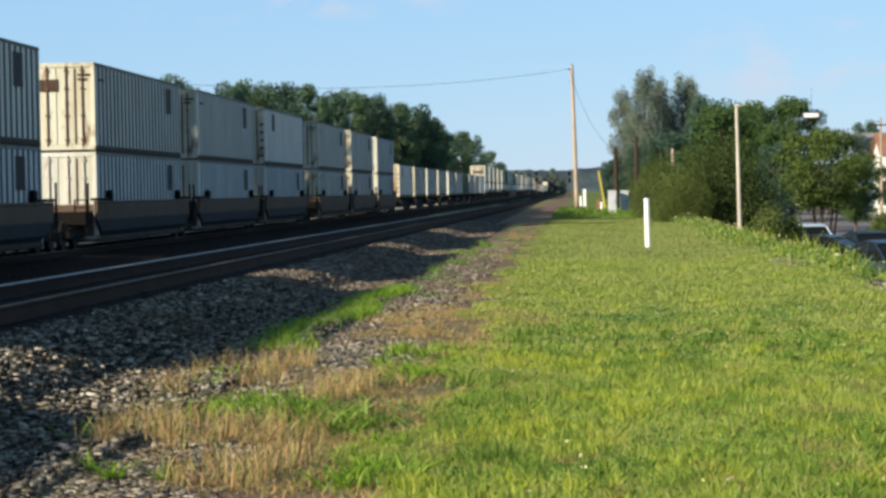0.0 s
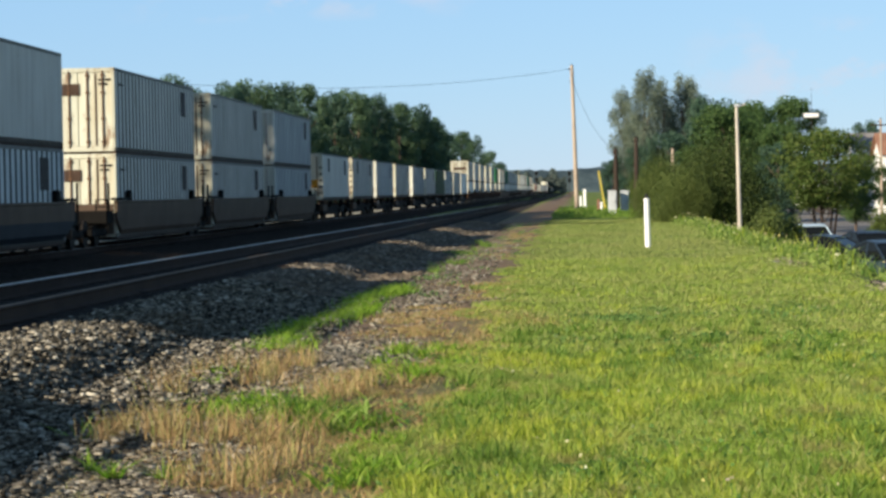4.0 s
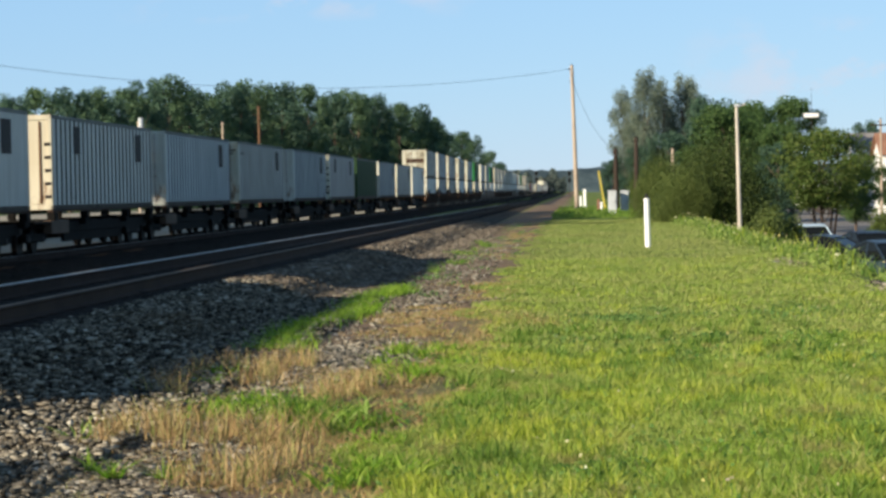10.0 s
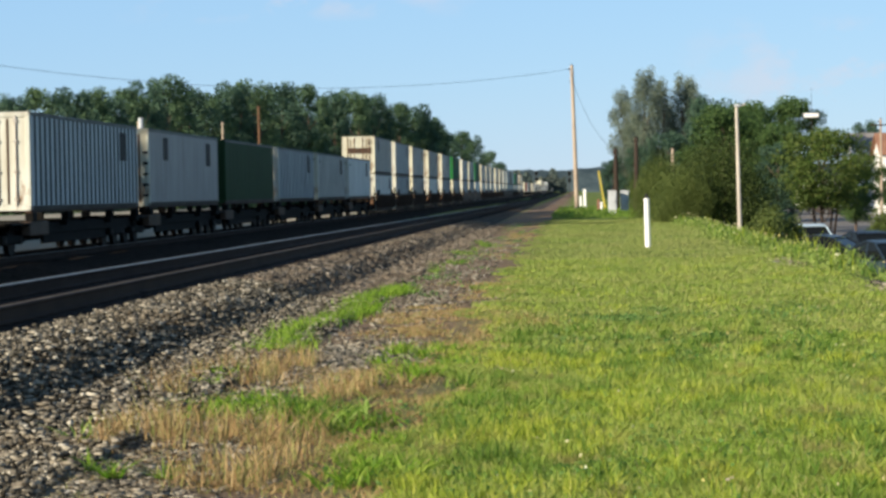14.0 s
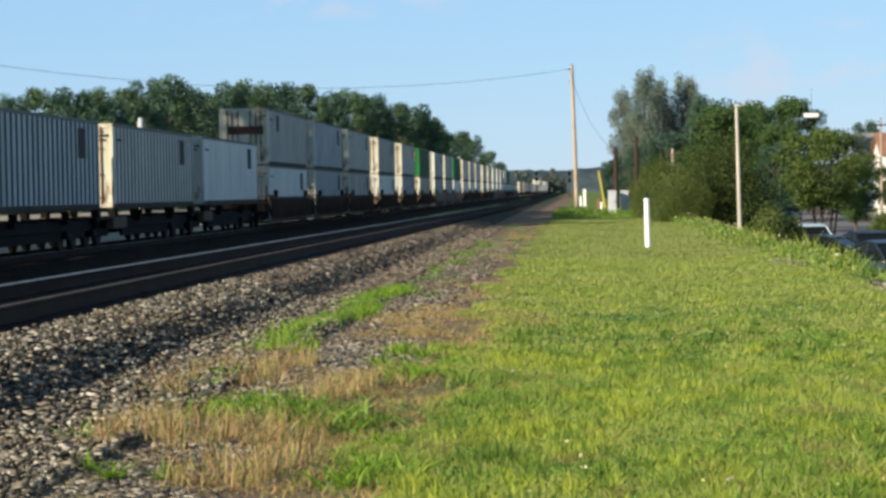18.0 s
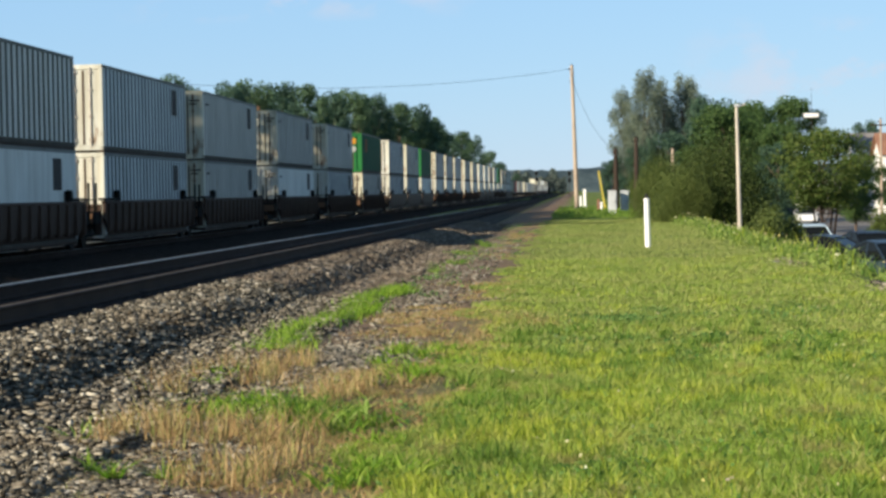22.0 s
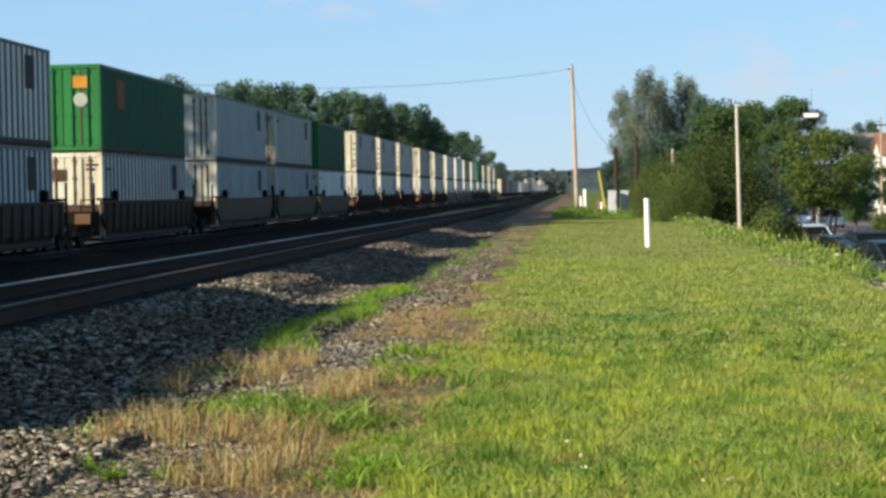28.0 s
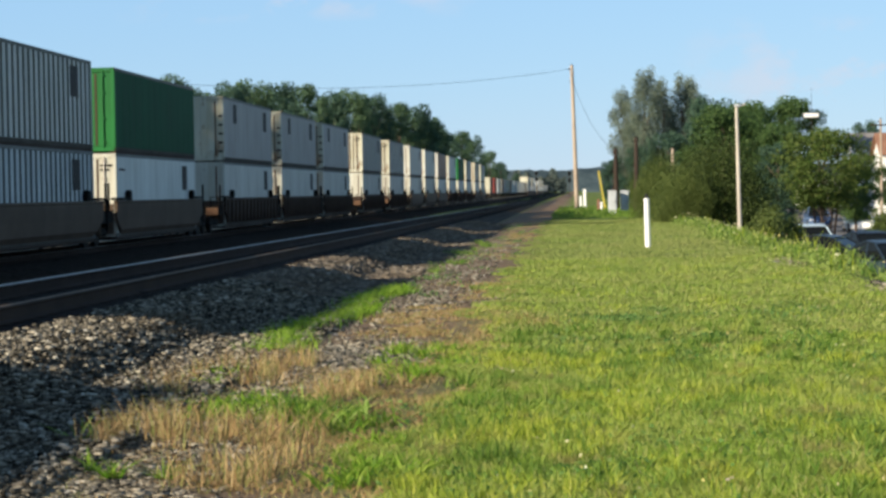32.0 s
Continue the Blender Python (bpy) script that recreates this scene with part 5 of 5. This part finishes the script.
def blades(name, label, x, y, height, width, material, seed, lean=0.35, category="grass", z=None):
    """Grass: each blade a bent, pointed strip of three triangles."""
    g = rng(seed)
    n = len(x)
    z = (ground_z(x, y) if z is None else z) - 0.01
    h = height * (0.55 + 0.9 * g.random(n))
    a = g.random(n) * 6.283
    w = np.stack([np.cos(a), np.sin(a), 0 * a], -1) * (width * (0.6 + 0.8 * g.random(n)) / 2)[:, None]
    la = g.random(n) * 6.283
    tilt = np.stack([np.cos(la), np.sin(la), 0 * la], -1) * (h * lean * g.random(n) * 1.6)[:, None]
    p = np.stack([x, y, z], -1)
    up = np.stack([0 * h, 0 * h, h], -1)
    mid = p + up * 0.55 + tilt * 0.35
    v = np.stack([p - w, p + w, mid - w * 0.8, mid + w * 0.8, p + up + tilt], 1).reshape(-1, 3)
    f = np.array([(0, 1, 3), (0, 3, 2), (2, 3, 4)])
    faces = (f[None] + (np.arange(n) * 5)[:, None, None]).reshape(-1, 3)
    return tagged(new(name, raw(name, v, faces, material)), label, category, kind="stuff")


def lawn_edge(y):
    """Where the lawn begins towards the track."""
    return -1.15 - 0.3 * smooth(22, 36, y) + 0.22 * np.sin(y * 0.8) + 0.15 * np.sin(y * 2.1 + 1.0)


def lawn(n, y0, y1, seed, power=1.0):
    g = rng(seed)
    y = y0 + (y1 - y0) * g.random(n) ** power
    right = np.minimum(0.150 * y + 0.4, 4.75)
    left = lawn_edge(y)
    x = left + (right - left) * g.random(n)
    return x, y


def tufts(n, spots, seed):
    """Places gathered round spots of (x, y, spread x, spread y, share)."""
    g = rng(seed)
    s = np.array(spots, float)
    k = g.choice(len(s), n, p=s[:, 4] / s[:, 4].sum())
    return s[k, 0] + g.normal(0, 1, n) * s[k, 2], s[k, 1] + g.normal(0, 1, n) * s[k, 3]


def leaves(name, label, x, y, low, high, size, material, seed, category):
    """Small leaf cards strewn between two heights over the ground."""
    g = rng(seed)
    n = len(x)
    c = np.stack([x, y, ground_z(x, y) + low + (high - low) * g.random(n) ** 1.3], -1)
    u = g.normal(size=(n, 3)) * (1, 1, 0.6)
    u /= np.linalg.norm(u, axis=1)[:, None]
    w = np.cross(u, g.normal(size=(n, 3)))
    w /= np.linalg.norm(w, axis=1)[:, None]
    s = (size * (0.5 + g.random(n)))[:, None]
    v = np.stack([c - u * s, c + w * s * 0.55, c + u * s, c - w * s * 0.55], 1).reshape(-1, 3)
    return tagged(new(name, raw(name, v, np.arange(n * 4).reshape(-1, 4), material)), label, category, kind="stuff")


X, Y = lawn(110000, 10.5, 20.0, 81)
blades("lawn_grass", "short bright green lawn grass", X, Y, 0.066, 0.009, M_LAWN, 82, 0.7)
X, Y = lawn(95000, 19.5, 52.0, 83, 1.7)
blades("lawn_grass", "short green lawn grass farther off", X, Y, 0.05, 0.014, M_LAWN, 84, 0.6)
X, Y = lawn(95000, 24.0, 118.0, 85, 1.15)
blades("lawn_grass", "sunlit mown grass at the far end of the lawn", X, Y, 0.05, 0.024, M_LAWN_FAR, 86, 0.5)
g = rng(90)
X, Y = tufts(16000, [(g.uniform(-1.1, 3.0), g.uniform(10.5, 30), g.uniform(0.1, 0.4), g.uniform(0.15, 0.7), 1.0) for i in range(50)], 89)
leaves("clover", "dark green clover patches in the lawn", X, Y, 0.01, 0.06, 0.017, M_CLOVER, 88, "clover")
spots = [(g.uniform(-1.0, 2.6), g.uniform(11, 26), g.uniform(0.03, 0.10), g.uniform(0.04, 0.14), g.uniform(0.3, 1.5)) for i in range(110)]
X, Y = tufts(8000, spots, 91)
blades("grass_tufts", "longer lush tufts in the lawn", X, Y, 0.11, 0.009, M_LUSH, 92, 0.8)
spots = [(g.uniform(-1.0, 2.8), g.uniform(10.6, 22), g.uniform(0.04, 0.16), g.uniform(0.06, 0.3), g.uniform(0.3, 1.5)) for i in range(90)]
X, Y = tufts(9000, spots, 31)
blades("grass_tufts", "sunlit yellow-green tufts in the lawn", X, Y, 0.10, 0.009, M_TUFT, 32, 0.6)
spots = [(g.uniform(-1.6, -0.4), g.uniform(13, 30), g.uniform(0.1, 0.3), g.uniform(0.2, 0.9), 1.0) for i in range(16)]
X, Y = tufts(7000, spots, 33)
blades("dry_grass", "brown dead grass at the lawn's worn edge", X, Y, 0.05, 0.008, M_STRAW, 34, 1.2)
X, Y = lawn(260, 10.5, 40.0, 87)
leaves("wild_flowers", "tiny pale and yellow flower heads in the lawn", X, Y, 0.05, 0.09, 0.012, M_FLOWER, 79, "flowers")


def scattered(area, n, wide, seed):
    """Random clump places inside area (x0, x1, y0, y1) for tufts()."""
    q = rng(seed)
    x0, x1, y0, y1 = area
    return [(q.uniform(x0, x1), q.uniform(y0, y1), wide * q.uniform(0.4, 1.3), wide * q.uniform(0.6, 2.2), q.uniform(0.3, 1.5)) for i in range(n)]


def strip(n, a, b, wide, seed, power=1.0):
    """Places along a line from a to b, gathered round it by wide."""
    q = rng(seed)
    t = q.random(n) ** power
    return a[0] + (b[0] - a[0]) * t + q.normal(0, wide, n), a[1] + (b[1] - a[1]) * t


# bright grass at the foot of the ballast
X, Y = strip(4600, (-3.10, 22.4), (-3.05, 37.5), 0.14, 93, 1.1)
X += 0.12 * np.sin(Y * 0.9) - 0.10 * smooth(30, 24, Y)
blades("weed_grass", "lush bright green grass at the ballast's foot", X, Y, 0.115, 0.012, M_FOOT, 94, 1.0, z=shoulder_z(X, Y))
X, Y = tufts(700, scattered((-3.2, -2.3, 40.0, 70.0), 12, 0.14, 160), 161)
blades("weed_grass", "sparse green grass farther along the ballast", X, Y, 0.12, 0.014, M_LUSH, 162, 1.0, z=shoulder_z(X, Y))
# broad-bladed weeds in a band across the dry grass
GREEN = scattered((-3.05, -2.4, 16.0, 17.0), 11, 0.07, 61) + scattered((-2.5, -1.9, 15.6, 16.6), 12, 0.07, 62) + scattered((-1.95, -1.25, 14.9, 16.0), 13, 0.08, 63)
GREEN += scattered((-1.85, -1.1, 18.3, 22.6), 22, 0.09, 65) + scattered((-3.3, -3.0, 18.6, 20.4), 5, 0.05, 66) + scattered((-2.9, -2.3, 12.0, 13.0), 3, 0.02, 64)
GREEN += scattered((-1.5, -0.9, 12.4, 14.6), 14, 0.08, 67)
X, Y = tufts(2500, GREEN, 68)
blades("weed_grass", "broad-bladed green weeds among the dry grass", X, Y, 0.105, 0.013, M_FOOT, 69, 1.5, z=shoulder_z(X, Y))
X, Y = tufts(260, GREEN[11:36] + [(-3.25, 14.5, 0.03, 0.05, 0.6)], 70)
blades("weed_grass", "long arching weed blades", X, Y, 0.17, 0.018, M_LUSH, 76, 1.7, z=shoulder_z(X, Y))
# standing straw in separate clumps
STRAW = scattered((-2.95, -2.45, 18.2, 21.2), 14, 0.07, 41) + scattered((-3.45, -3.0, 17.6, 20.6), 9, 0.06, 43) + scattered((-3.2, -2.6, 14.2, 15.9), 17, 0.07, 42)
STRAW += scattered((-2.2, -1.7, 12.2, 15.2), 20, 0.08, 44) + scattered((-2.6, -2.2, 14.0, 15.2), 6, 0.06, 45) + scattered((-2.3, -1.6, 16.6, 18.2), 9, 0.10, 47)
X, Y = tufts(2900, STRAW, 95)
blades("dry_grass", "dry straw-coloured grass clumps by the gravel", X, Y, 0.19, 0.006, M_STRAW, 96, 0.7, z=shoulder_z(X, Y))
DEAD = scattered((-2.5, -1.5, 25.0, 32.0), 26, 0.16, 46) + scattered((-1.7, -0.9, 13.9, 17.4), 16, 0.13, 49) + scattered((-2.4, -1.4, 33.0, 110.0), 40, 0.26, 48) + scattered((-1.9, -1.0, 19.0, 42.0), 34, 0.15, 50) + scattered((-2.0, -0.9, 11.5, 19.0), 30, 0.14, 51)
X, Y = tufts(26000, DEAD, 58)
blades("dry_grass", "short dead grass on the dirt strip", X, Y, 0.045, 0.009, M_STRAW, 59, 1.5, z=shoulder_z(X, Y))
X, Y = tufts(7000, scattered((-3.0, -1.3, 11.2, 20.5), 44, 0.16, 141), 142)
blades("dry_grass", "flattened dead grass between the stones", X, Y, 0.04, 0.007, M_STRAW, 143, 2.0, z=shoulder_z(X, Y))
X, Y = tufts(1900, scattered((-2.9, -1.4, 33.0, 115.0), 60, 0.2, 144), 145)
leaves("edge_weeds", "low brown and green weeds on the dirt strip", X, Y, 0.0, 0.08, 0.026, M_CLOVER, 146, "weeds")
g = rng(97)
clumps = [(4.6 + 1.7 * g.random(), 30 + 88 * g.random() ** 0.9, 0.12 + 0.25 * g.random(), 0.3 + 0.9 * g.random(), 0.3 + g.random()) for i in range(150)]
X, Y = tufts(42000, clumps, 98)
high = 0.10 + 0.38 * (0.5 + 0.5 * np.sin(Y * 0.9 + 2.0 * np.sin(X * 3.0))) * (0.5 + 0.5 * np.sin(Y * 2.3 + X))
leaves("edge_weeds", "leafy green weeds along the lawn's edge", X, Y, 0.0, high, 0.036, M_WEED, 99, "weeds")
X, Y = tufts(2600, clumps[::2], 100)
blades("edge_weeds", "long grass among the edge weeds", X, Y, 0.34, 0.022, M_LUSH, 101, 0.7)
X, Y = tufts(220, clumps[::9], 57)
blades("edge_weeds", "pale weed stalks at the lawn's edge", X, Y, 0.50, 0.025, M_TUFT, 56, 0.4)
X, Y = tufts(500, clumps, 55)
leaves("wild_flowers", "pale flower heads on the edge weeds", X, Y, 0.25, 0.5, 0.03, M_FLOWER, 54, "flowers")
n = 20000
Y = 122 + 54 * rng(102).random(n)
X = -1.4 + 7.0 * rng(103).random(n)
leaves("edge_weeds", "rough green weeds round the poles", X, Y, 0.0, 0.34, 0.05, M_LUSH, 104, "weeds")


def offcut(x, y, turn, length, wide, thick):
    """A weathered piece of board lying in the grass."""
    bm = box(fresh(), (-length / 2, -wide / 2, 0.0), (length / 2, wide / 2, thick), 0.006)
    ob = tagged(part("board_offcut", bm, M_POLE_DARK), "dark weathered board offcut lying in the grass", "board")
    ob.matrix_basis = pose(x, y, ground_at(x, y) - 0.005, 0, 0, turn)


offcut(-1.66, 16.2, 8, 0.34, 0.10, 0.05)


def far_cars():
    walk(white_car, [(t, pose(x, y, LOT)) for t, x, y in ((0.0, 24.5, 330), (10.0, 22.0, 268), (17.0, 20.1, 219), (19.0, 19.6, 206), (22.0, 19.3, 193), (25.0, 19.2, 183),
                                                          (28.0, 19.1, 172.5), (30.0, 19.1, 164), (32.0, 19.2, 156))])
    walk(blue_car, [(t, pose(x, y, LOT)) for t, x, y in ((0.0, 24.8, 352), (10.0, 22.2, 288), (18.0, 19.9, 236), (21.0, 18.9, 217), (24.0, 18.1, 196), (28.0, 18.0, 186),
                                                         (30.0, 18.2, 181), (32.0, 18.4, 175))])


motions()
